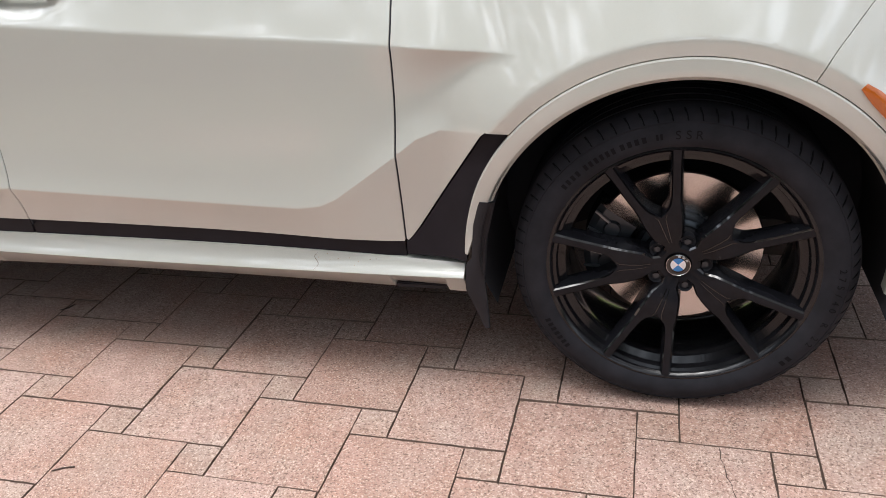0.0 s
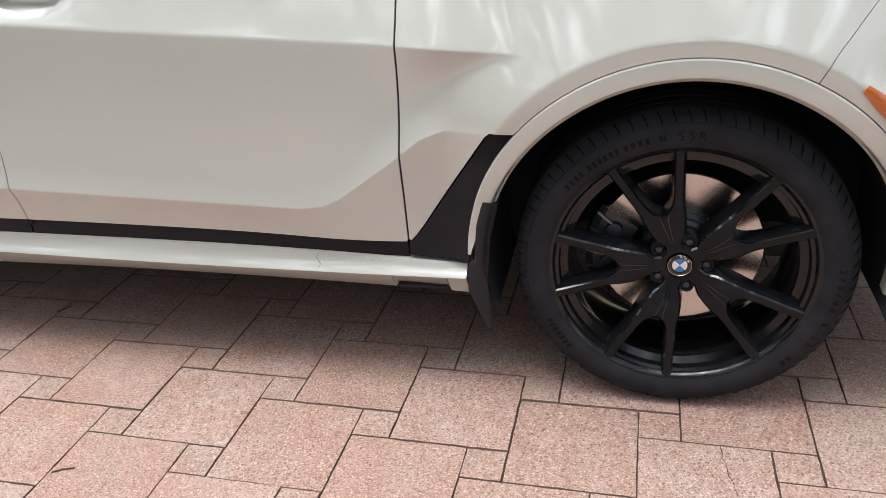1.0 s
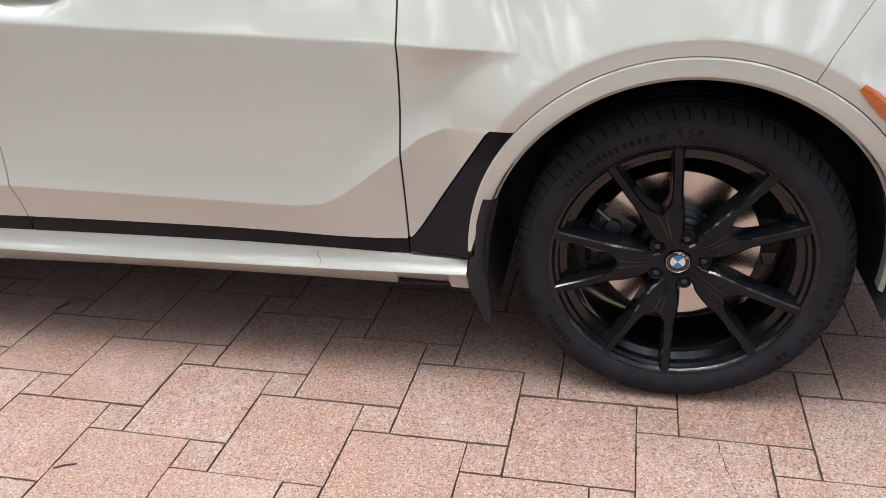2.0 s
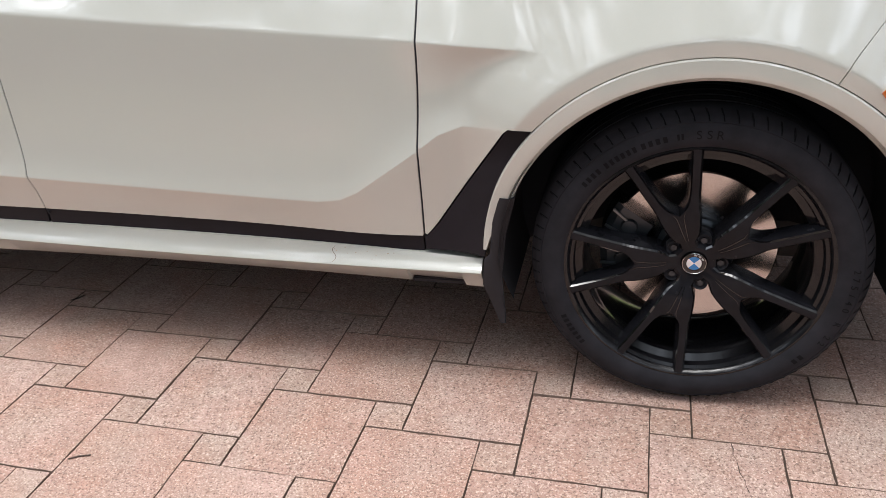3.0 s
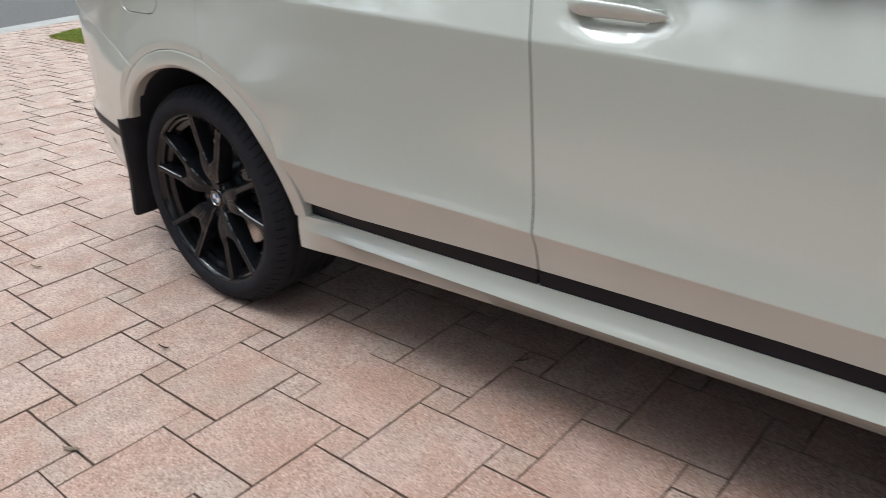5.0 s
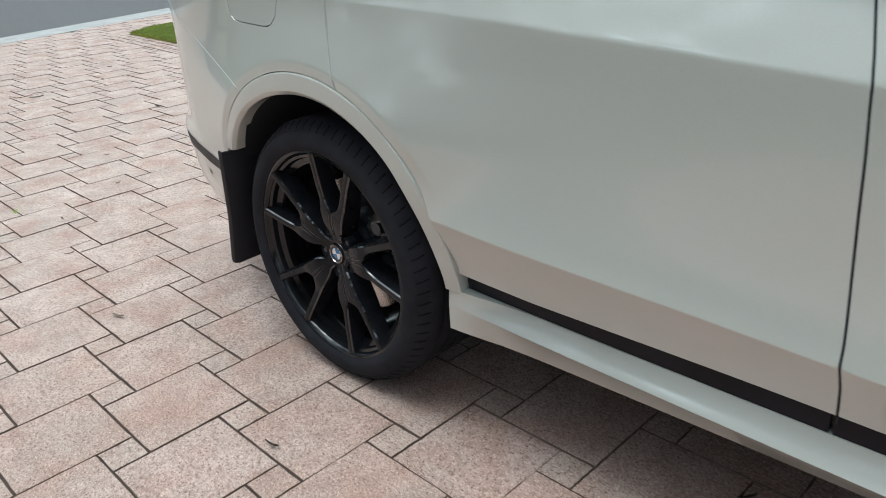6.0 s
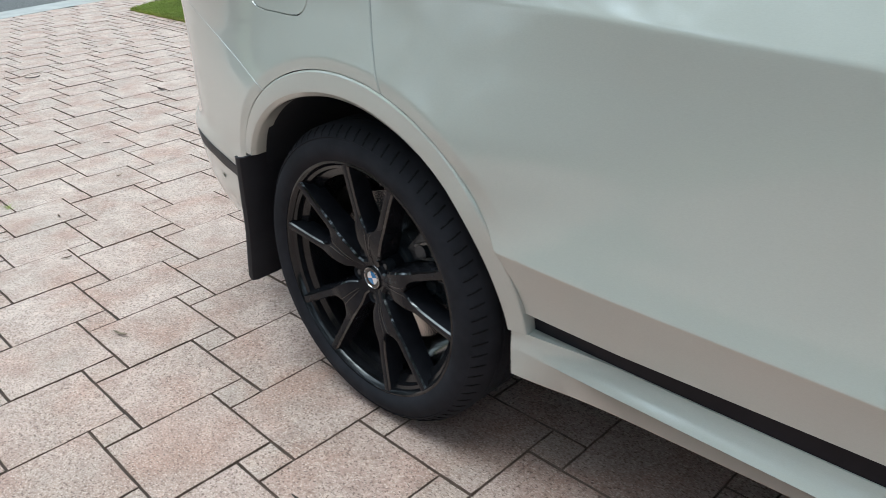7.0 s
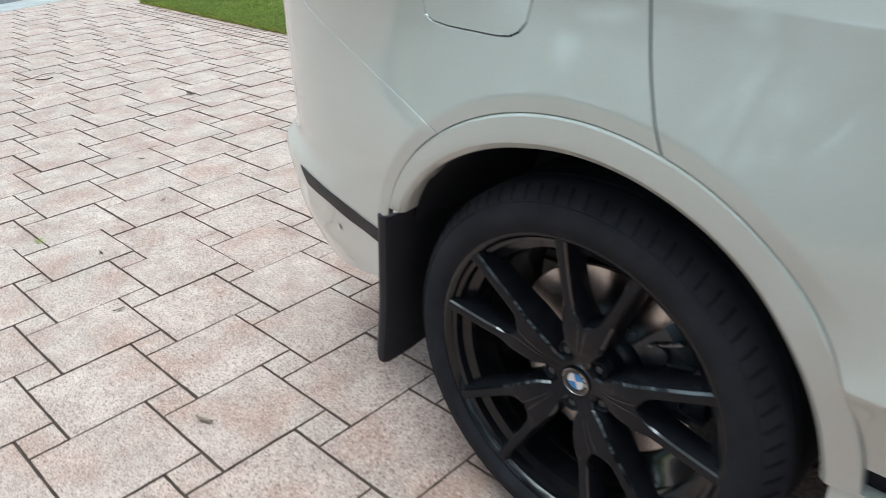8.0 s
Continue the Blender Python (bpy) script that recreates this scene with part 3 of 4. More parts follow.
def arch_lip(name, c, out, r0, a0, a1, taper, wide=0.049):
    """A white moulding round a wheel arch. taper: degrees from the start over which it narrows to a point."""
    rings = []
    for k in range(91):
        a = a0 + (a1 - a0) * k / 90
        w = wide * (min(1.0, 0.22 + 0.78 * min(1.0, abs(a - a0) / taper)) if taper else 1.0)
        if c == RW:          # narrows towards the mud flap
            w -= 0.017 * min(1.0, max(0.0, (a - 100) / 45))
        x0, z0 = math.cos(radians(a)), math.sin(radians(a))
        rim_r, r0 = r0, r0 + leg_in(c, a)
        px = c[0] + r0 * x0
        dy = float(plan_y(px))
        leg = min(1.0, max(0.0, (c[1] + r0 * z0 - 0.45) / 0.40))
        dy += out * 0.85 * (1 - leg * leg * (3 - 2 * leg))
        if c == RW:          # follows the panels round it, evened out
            q = [radians(a + 2.5 * j) for j in range(-6, 7)]
            dy = sum(float(side_y(c[0] + (r0 + 0.006) * math.cos(b), c[1] + (r0 + 0.006) * math.sin(b))) for b in q) / len(q) + out + 0.001
        k0 = w / wide
        sec = [(r0, -out + 0.004), (r0 - 0.0015 * k0, -out - 0.002), (r0 - 0.005 * k0, -out - 0.004), (r0 - w * 0.5, -out - 0.0055), (r0 - w * 0.76, -out - 0.0065), (r0 - w * 0.80, -out - 0.006), (r0 - w + 0.002 * k0, -out + 0.0025), (r0 - w, -out + 0.007), (r0 - w + 0.003, -out + 0.045), (r0 - 0.004 * k0, -out + 0.045)]
        foot = 0.631 if c == RW and a > 120 else 0.0          # cut level where it meets the mud flap
        rings.append([(c[0] + r * x0, y + dy, max(foot, c[1] + r * z0)) for r, y in sec])
        r0 = rim_r
    return part(name, loft(rings), PAINT, car, "white wheel arch moulding", smooth=24)


arch_lip("arch_moulding", FW, 0.060, ARCH_F - 0.0003, 178.2, -8, 14)
arch_lip("arch_moulding", RW, 0.070, ARCH_R - 0.0003, 2.8, 158, 0, 0.060)


# side sill with its notch, black strips above it, and the black air outlet trim
def sill_top(x):
    u = x + 1.6
    return 0.4082 - 0.0082 * u - 0.0055 * u * u - 0.0125 * u ** 3


def sill_ring(x, cut=0.0):
    u = x + 1.6
    end = min(1.0, max(0.0, (-x - 2.40) / 0.26))
    end = end * end * (3 - 2 * end)
    root = 0.0125 * (1 - end) - 0.012 * end          # the foot of the strip above
    ledge = 0.0295 * (1 - end) + 0.004 * end        # how far the ledge stands out; it dies away towards the rear arch
    foot = 0.048 * (1 - end)
    top, edge, low = sill_top(x), 0.3564 - 0.0154 * u + 0.0085 * u * u, 0.3012 - 0.0135 * u * u - 0.0024 * u ** 3 + 0.0235 * end + cut
    d = top - edge
    upper = [(-0.03, top), (0.001, top), (ledge * 0.20, top - d * 0.30), (ledge * 0.40, top - d * 0.54), (ledge * 0.66, top - d * 0.77), (ledge * 0.92, top - d * 0.95), (ledge, edge - 0.002)]
    lower = [(ledge - foot * 0.10, edge - 0.007), (ledge - foot * 0.80, low + 0.006), (ledge - foot, low + 0.001), (ledge - foot - 0.006, low), (-0.03, low)]
    return [(x, root - q, z) for q, z in upper + lower]


xs = [-2.655 + 0.02 * k for k in range(98)]
rings = [sill_ring(x) for x in xs if x < -0.712] + [sill_ring(-0.706), sill_ring(-0.702, 0.016), sill_ring(-0.562, 0.016), sill_ring(-0.556), sill_ring(-0.53), sill_ring(-0.508)]
sill = part("side_sill", loft(rings), PAINT, car, "white side sill with a dirty scuff", smooth=28)
part("jack_point_cover", block(-0.7015, -0.5625, sill_ring(-0.63)[8][1] + 0.004, 0.08, sill_ring(-0.63)[9][2], sill_ring(-0.63)[9][2] + 0.014, 0.003), BLACK_PLASTIC, sill)


def sill_point(x, z):
    """A place on the sill's outer skin."""
    ring = sorted(sill_ring(x)[1:10], key=lambda p: p[2])
    return (x, float(np.interp(z, [p[2] for p in ring], [p[1] for p in ring])) - 0.0006, z)


def sill_scratch(name, points, w, mat, label):
    """A thin mark that follows the sill's skin through (x, z)."""
    bm = bmesh.new()
    rows = []
    for k, (x, z) in enumerate(points):
        ww = w * (0.5 + 0.5 * math.sin(math.pi * (k + 0.5) / len(points)))
        rows.append([bm.verts.new(sill_point(x - ww, z)), bm.verts.new(sill_point(x + ww, z + 0.3 * ww))])
    for a, b in zip(rows, rows[1:]):
        bm.faces.new((a[0], a[1], b[1], b[0]))
    return part(name, bm, mat, sill, label, smooth=0)


sill_scratch("crack", [(-0.899 - 0.009 * math.sin(k * 0.55 + 0.3) - 0.0012 * k, 0.390 - 0.0036 * k) for k in range(12)], 0.0008, LEAF_BROWN, "thin dark crack in the paint")
for x, z, w in ((-0.906, 0.384, 0.0016), (-0.900, 0.379, 0.0020), (-0.876, 0.388, 0.0022), (-0.868, 0.374, 0.0014), (-0.846, 0.377, 0.0022), (-0.815, 0.380, 0.0016), (-0.79, 0.372, 0.0020), (-0.758, 0.378, 0.0026), (-0.742, 0.380, 0.0018), (-0.80, 0.364, 0.0016), (-0.902, 0.346, 0.0016)):
    sill_scratch("dirt_spot", [(x, z), (x + 0.001, z - 0.0012), (x, z - 0.0022)], w * 0.7, LEAF_PALE, "")


def strip_between(name, x0, x1, label=""):
    n = max(2, round((x1 - x0) / 0.05))
    rings = []
    for k in range(n + 1):
        x = x0 + (x1 - x0) * k / n
        t, b = under_z(x) - 0.002, sill_top(x) - 0.008
        y = max(float(side_y(x, under_z(x))) + 0.008, 0.0125)
        rings.append([(x, y + 0.001, t), (x, y - 0.002, t - 0.002), (x, y - 0.002, t - 0.007), (x, y + 0.002, t - 0.009), (x, y + 0.003, b), (x, y + 0.02, b), (x, y + 0.02, t)])
    return part(name, loft(rings), STRIP_BLACK, car, label, smooth=25)


strip_between("door_strip", -2.618, -1.7845, "glossy black strip under the rear door")
strip_between("door_strip", -1.7775, -0.6615, "glossy black strip under the front door")


def fin_y(x, z):
    """The outlet trim leans in from the wing towards the wheel arch."""
    return side_y(x, z) * 0 + 0.010 - 0.035 * soft(x + 0.50, 0.05) + 0.0 * z


panel("air_outlet_trim", [(-0.6545, 0.396), (-0.58, 0.3945), (-0.500, 0.391), (-0.494, 0.42)] + arc(FW, 0.4995, 176, 180 - fin_end + 1.0, 24) + [(-0.420, 0.734), (-0.437, 0.724), (-0.543, 0.574), (-0.615, 0.470), (-0.648, 0.432), (-0.6545, 0.430)],
            car, STRIP_BLACK, "black air outlet trim ahead of the front door", surface=fin_y, flange=0.03)


# mud flaps
def mud_flap(section, top, bottoms, label, lean=0.0):
    """A moulded flap: a bent section drawn down to its own lower edge."""
    rings, n = [], 18
    for k in range(n + 1):
        ring = []
        for (x, y), low in zip(section, bottoms):
            z = top + (low - top) * k / n
            ring.append((x - lean * (top - z) / 0.385, y - 0.012 * max(0.0, z - 0.40) / 0.17, z))
        rings.append(ring)
    bm = loft(rings, closed=False, caps=False)
    bmesh.ops.solidify(bm, geom=bm.faces[:], thickness=0.006)
    bmesh.ops.recalc_face_normals(bm, faces=bm.faces)
    return part("mud_flap", bm, BLACK_PLASTIC, car, label, smooth=40)


FLAP_Z = [0.205, 0.261, 0.314, 0.388, 0.404, 0.497, 0.562]          # the front flap's outer edge and its fold, by height
FLAP_EDGE = [-0.464, -0.484, -0.505, -0.500, -0.485, -0.4745, -0.456]
rings = []
for k in range(37):
    z = 0.562 - (0.562 - 0.206) * k / 36
    xe, xf = float(np.interp(z, FLAP_Z, FLAP_EDGE)), float(np.interp(z, [0.206, 0.242, 0.342, 0.4525, 0.563], [-0.4475, -0.448, -0.4555, -0.445, -0.417]))
    y = -0.016 - 0.012 * max(0.0, z - 0.40) / 0.17
    deep = 0.03 + 0.97 * (max(0.0, z - 0.206) / 0.356) ** 0.9
    w = xf - xe
    outer = [(xe, y + 0.004), (xe + 0.12 * w, y), (0.5 * (xe + xf), y - 0.003), (xf - 0.12 * w, y - 0.002), (xf, y + 0.003), (xf - 0.003, y + 0.006 + 0.050 * deep), (xf - 0.010, y + 0.007 + 0.10 * deep)]
    inner = [(xf - 0.015, y + 0.007 + 0.10 * deep), (xf - 0.3 * w - 0.001, y + 0.009 + 0.05 * deep), (xf - 0.4 * w, y + 0.008), (xe + 0.3 * w, y + 0.008), (xe + 0.05 * w, y + 0.008)]
    rings.append([(px, py, z) for px, py in outer + inner])
bm = loft(rings)
bmesh.ops.recalc_face_normals(bm, faces=bm.faces)
part("mud_flap", bm, BLACK_PLASTIC, car, "black plastic mud flap behind the front wheel", smooth=40)
mud_flap([(-3.546, -0.056), (-3.542, -0.062), (-3.536, -0.065), (-3.528, -0.066), (-3.518, -0.063), (-3.512, -0.050), (-3.513, 0.02), (-3.518, 0.10), (-3.526, 0.20)], 0.631,
         [0.305, 0.272, 0.252, 0.242, 0.238, 0.236, 0.236, 0.24, 0.25], "black plastic mud flap behind the rear wheel", lean=0.072)

# side marker lamp
panel("side_marker", [(0.307, 0.832), (0.318, 0.842), (0.345, 0.826), (0.375, 0.800), (0.405, 0.762), (0.388, 0.744), (0.357, 0.775), (0.330, 0.803)], front_bumper, AMBER, "amber side marker lamp", lift=-0.003, flange=0.006)


# door handle: a bar bridging the scoop
def door_handle(x0, x1, z):
    """A bar that drops a little towards its front end, thick at the root and drawn to a rounded point."""
    rings = []
    n = 26
    for k in range(n + 1):
        t = k / n
        x = x0 + (x1 - x0) * t
        e = math.sqrt(max(0.015, 1 - (2 * t - 1) ** 6)) * (1 - 0.30 * max(0.0, t - 0.72) / 0.28)
        stand = 0.030 * min(1.0, 4.5 * min(t, 1 - t) + 0.25)
        cz = z - 0.020 * t
        hz = (0.0200 - 0.0030 * t) * e
        cy = float(side_y(x, cz)) - stand
        rings.append([(x, cy + 0.010 * math.cos(a) * e - 0.004 * math.sin(a) * e, cz + hz * math.sin(a) * (1.0 if math.sin(a) < 0 else 0.9)) for a in [2 * math.pi * j / 16 for j in range(16)]])
    feet = [block(xa, xb, float(side_y(xa, zz)) - 0.018, float(side_y(xa, zz)) + 0.02, zz - 0.012, zz + 0.012, 0.004) for xa, xb, zz in ((x0 + 0.006, x0 + 0.055, z - 0.003), (x1 - 0.050, x1 - 0.010, z - 0.019))]
    return part("door_handle", merge(loft(rings), *feet), PAINT, front_door, "white painted pull handle over a scoop", smooth=50)


door_handle(-1.737, -1.508, 1.075)
bm = bmesh.new()
bmesh.ops.create_circle(bm, cap_ends=True, segments=20, radius=0.011, matrix=Matrix.LocRotScale((-3.8186, float(side_y(-3.8186, 0.486)) - 0.0015, 0.486), Euler((radians(90), 0, radians(-22))), None))
part("parking_sensor", bm, plain("sensor_cover", (0.60, 0.585, 0.54), 0.35), rear_bumper, "small round parking sensor")


# wheels
def wheel(name, centre, phase, width, label, marked):
    w = thing(name, "", "")
    w.parent = car
    w.location, w.scale = centre, (1.008, 1.008, 1.008)
    tagged(w, label)
    R, half = 0.388, width
    # tyre: bulging wall, rounded shoulder, grooved tread, flat where it stands
    prof = [(0.294, 0.030), (0.299, 0.008), (0.306, -0.001), (0.316, -0.006), (0.328, -0.009), (0.343, -0.007), (0.356, -0.001), (0.3585, 0.001), (0.360, -0.0005), (0.368, 0.006), (0.3755, 0.016), (0.381, 0.027)]
    y = 0.034
    while y < half + 0.01:
        prof += [(0.386, y), (0.3875, y + 0.03), (0.380, y + 0.032), (0.380, y + 0.042)]
        y += 0.044
    prof += [(0.383, half + 0.03), (0.360, half + 0.065), (0.320, half + 0.065), (0.285, half + 0.03)]
    bm = turned(prof, 144)
    for v in bm.verts:
        v.co.z = max(v.co.z, -centre[2] / 1.008)
    part("tyre", bm, RUBBER, w, "black tyre with grooved tread", smooth=40)
    # shoulder blocks: short grooves seen from the side
    bm = bmesh.new()
    for k in range(76):
        a = 2 * math.pi * k / 76
        for r0, r1, y0, y1, da in ((0.3625, 0.3825, 0.0015, 0.029, 0.018),):
            p = [(r0, y0 - 0.0008, a), (r0 + 0.010, y0 + 0.010, a + 0.006), (r1, y1, a + da), (r1 + 0.001, y1, a + da + 0.012), (r0 + 0.011, y0 + 0.010, a + 0.018), (r0, y0 - 0.0008, a + 0.007)]
            vs = [bm.verts.new((r * math.cos(q), yy - 0.0012, r * math.sin(q))) for r, yy, q in p]
            if min(v.co.z for v in vs) > -centre[2] + 0.004:
                bm.faces.new(vs)
    tagged(part("shoulder_groove_band", bm, GROOVE if marked else RUBBER_MARK, w), kind="stuff")
    # writing on the wall, as raised bars
    bm = bmesh.new()
    for a0, a1, r in () if not marked else ((142, 132, 0.334), (130.5, 116, 0.334), (115, 104, 0.334), (101.5, 98.5, 0.334), (-44, -38, 0.335), (205, 222, 0.335)):
        n = max(2, int(abs(a1 - a0) / 2.4))
        for k in range(n):
            b0 = a0 + (a1 - a0) * (k + 0.15) / n
            b1 = a0 + (a1 - a0) * (k + 0.72) / n
            ring = [(r + dr, b) for dr, b in ((-0.0075, b0), (0.0060, b0), (0.0060, b1), (-0.0075, b1))]
            vs = [bm.verts.new((q * math.cos(radians(b)), -0.0098, q * math.sin(radians(b)))) for q, b in ring]
            bm.faces.new(vs)
    if marked:
        tagged(part("wall_marking", bm, RUBBER_MARK, w), kind="stuff")
    # rim: lip, step and deep barrel
    rim = [(0.299, 0.024), (0.3045, 0.007), (0.304, 0.001), (0.299, 0.000), (0.294, 0.004), (0.290, 0.014), (0.2825, 0.018), (0.279, 0.032), (0.262, 0.040), (0.258, 0.060), (0.262, 0.075), (0.258, 0.090), (0.252, 0.15), (0.262, 0.20), (0.275, half + 0.02), (0.283, half + 0.03)]
    rim_ob = part("rim", turned(rim, 128), RIM_BARREL, w, "gloss black alloy rim", smooth=30)
    # five forked spokes: two slim arms on one broad root, with raised lines on it
    arms = ((0.034, 0.0000, 0.0210, 0.036, 0.075), (0.058, 0.0000, 0.0200, 0.030, 0.076), (0.080, 0.0000, 0.0340, 0.021, 0.077), (0.100, 0.0000, 0.0400, 0.016, 0.076), (0.125, 0.0000, 0.0455, 0.013, 0.074), (0.138, 0.0005, 0.0478, 0.013, 0.073),
            (0.146, 0.0105, 0.0490, 0.0135, 0.072), (0.153, 0.0190, 0.0500, 0.014, 0.071), (0.163, 0.0260, 0.0525, 0.0145, 0.069), (0.180, 0.0328, 0.0570, 0.0125, 0.065), (0.205, 0.0405, 0.0645, 0.0095, 0.060), (0.245, 0.0520, 0.0755, 0.006, 0.054), (0.278, 0.0610, 0.0860, 0.003, 0.048), (0.296, 0.0650, 0.0930, 0.0015, 0.045))
    for k in range(5):
        mid = radians(phase + 72 * k)
        ca, sa = math.cos(mid), math.sin(mid)
        for side in (-1, 1):
            stations = []
            for r, inner, outer, y0, y1 in arms:
                joined = inner < 0.006          # the two arms share one solid root
                w0 = outer - inner
                bev = min(0.0034, w0 * 0.16)
                lean = 0.0050
                q = [(inner - (0.0 if joined else lean), y1), (inner - (0.0 if joined else lean * 0.4), y0 + 0.012 * (not joined)), (inner if joined else inner + 0.0004, y0 + (0.0 if joined else 0.0042)), (inner + bev, y0 - 0.0002 * joined), (inner + w0 * 0.5, y0 - 0.0012),
                     (outer - bev * 1.2, y0), (outer, y0 + 0.0042), (outer + lean * 0.4, y0 + 0.012), (outer + lean, y1)]
                if side < 0:
                    q = [(-v, yy) for v, yy in q[::-1]]
                stations.append([(r * ca - v * sa, yy, r * sa + v * ca) for v, yy in q])
            bm = loft(stations)
            bm.faces.ensure_lookup_table()
            for j in range(len(arms) - 1):          # the narrow chamfers along both edges are polished
                bm.faces[j * 9 + (5 if side > 0 else 2)].material_index = 1
                if arms[j][1] > 0.006:
                    bm.faces[j * 9 + (2 if side > 0 else 5)].material_index = 1
            arm = part("spoke", bm, RIM_BLACK, w, smooth=18)
            arm.data.materials.append(RIM_EDGE)
            rib = []          # a raised line from the hub to the fork
            for r, off, wid, y0 in ((0.064, 0.0030, 0.0010, 0.0275), (0.085, 0.0045, 0.0016, 0.0195), (0.110, 0.0062, 0.0018, 0.0146), (0.132, 0.0080, 0.0018, 0.0130), (0.142, 0.0135, 0.0010, 0.0134)):
                ring = []
                for v, yy in ((-wid, y0 + 0.004), (-wid * 0.5, y0 - 0.0016), (wid * 0.3, y0 - 0.0016), (wid * 1.4, y0 + 0.004)):
                    pz = side * (off + v)
                    ring.append((r * ca - pz * sa, yy, r * sa + pz * ca))
                rib.append(ring)
            part("spoke_rib", loft(rib), RIM_EDGE, arm, smooth=15)
    # hub, cap and bolts
    hub = [(0.0, 0.046), (0.029, 0.046), (0.031, 0.037), (0.042, 0.034), (0.050, 0.038), (0.056, 0.050), (0.074, 0.056), (0.080, 0.075), (0.080, 0.09)]
    part("hub", turned(hub, 60), RIM_BLACK, w, smooth=30)
    cap = part("hub_cap", turned([(0.0, 0.0345), (0.0195, 0.0345), (0.020, 0.033), (0.0265, 0.033), (0.0285, 0.036), (0.029, 0.048)], 60), BLACK_GLOSS, w, "round cap with a blue and white badge")
    part("chrome_ring", turned([(0.0262, 0.0328), (0.0268, 0.0315), (0.0276, 0.0318), (0.0282, 0.036)], 60), CHROME, w)
    for k, mat in enumerate((BADGE_WHITE, BLUE, BADGE_WHITE, BLUE)):
        bm = bmesh.new()
        centre_v = bm.verts.new((0, 0.0338, 0))
        arc_v = [bm.verts.new((0.0172 * math.cos(radians(phase + 28 + 90 * k + 90 * j / 10)), 0.0338, 0.0172 * math.sin(radians(phase + 28 + 90 * k + 90 * j / 10)))) for j in range(11)]
        for a, b in zip(arc_v, arc_v[1:]):
            bm.faces.new((centre_v, a, b))
        bmesh.ops.recalc_face_normals(bm, faces=bm.faces)
        part("badge_quarter", bm, mat, w, smooth=0)
    for k in range(3):
        bm = bmesh.new()
        a = radians(phase - 75 + 26 * k)
        for b0, b1, q0, q1 in ((-0.13, -0.08, 0.0200, 0.0245), (-0.02, 0.03, 0.0200, 0.0245), (0.08, 0.13, 0.0200, 0.0245)):
            vs = [bm.verts.new((q * math.cos(a + b), 0.0323, q * math.sin(a + b))) for q, b in ((q0, b0), (q1, b0), (q1, b1), (q0, b1))]
            bm.faces.new(vs)
        part("badge_mark", bm, BADGE_WHITE, w, smooth=0)
    for k in range(5):
        a = radians(phase + 36 + 72 * k)
        bm = bmesh.new()
        bmesh.ops.create_cone(bm, cap_ends=True, segments=6, radius1=0.0085, radius2=0.0080, depth=0.018, matrix=Matrix.LocRotScale((0.060 * math.cos(a), 0.051, 0.060 * math.sin(a)), Euler((radians(90), 0, 0)), None))
        part("wheel_bolt", bm, DARK_STEEL, w, smooth=20)
        part("bolt_pocket", turned([(0.0, 0.0465), (0.0125, 0.0465), (0.0155, 0.0400), (0.0170, 0.0395), (0.0178, 0.0420), (0.0178, 0.062)], 20, (0.060 * math.cos(a), 0, 0.060 * math.sin(a))), LINER, w, smooth=30)
    # brake behind the spokes
    part("brake_disc", turned([(0.098, 0.138), (0.098, 0.125), (0.104, 0.123), (0.196, 0.123), (0.199, 0.126), (0.199, 0.152), (0.100, 0.152)], 90), STEEL, w, "bright worn steel brake disc", smooth=30)
    part("brake_bell", turned([(0.0, 0.085), (0.080, 0.085), (0.092, 0.091), (0.097, 0.101), (0.099, 0.13)], 60), DARK_STEEL, w, smooth=30)
    return w


def caliper(w, a_mid, mark):
    bm = turned([(0.115, 0.095), (0.120, 0.084), (0.205, 0.082), (0.222, 0.092), (0.224, 0.165), (0.120, 0.17), (0.115, 0.095)], 18, (0, 0, 0), a_mid - 27, a_mid + 27)
    bmesh.ops.holes_fill(bm, edges=bm.edges[:])
    body = part("brake_caliper", bm, DARK_STEEL, w, "dark cast brake caliper", smooth=30)
    for a in (-15, 0, 15):
        q = radians(a_mid + a)
        bm = bmesh.new()
        bmesh.ops.create_cone(bm, cap_ends=True, segments=20, radius1=0.022, radius2=0.018, depth=0.012, matrix=Matrix.LocRotScale((0.168 * math.cos(q), 0.079, 0.168 * math.sin(q)), Euler((radians(90), 0, 0)), None))
        part("piston_cover", bm, DARK_STEEL, w, smooth=30)
    for a in (-20, -8, 7, 19):
        q = radians(a_mid + a)
        bm = block(-0.034, 0.034, -0.004, 0.004, -0.003, 0.003, 0.001)
        bmesh.ops.transform(bm, matrix=Matrix.LocRotScale((0.190 * math.cos(q), 0.079, 0.190 * math.sin(q)), Euler((0, -q + 0.25, 0)), None), verts=bm.verts[:])
        part("caliper_rib", bm, CALIPER_RIB, w, smooth=20)
    if mark:
        q = radians(a_mid + 12)
        bm = block(-0.022, 0.022, -0.001, 0.001, -0.004, 0.004)
        bmesh.ops.transform(bm, matrix=Matrix.LocRotScale((0.135 * math.cos(q), 0.081, 0.135 * math.sin(q)), Euler((0, radians(60), 0)), None), verts=bm.verts[:])
        part("caliper_mark", bm, RED, w, "small red mark", smooth=0)


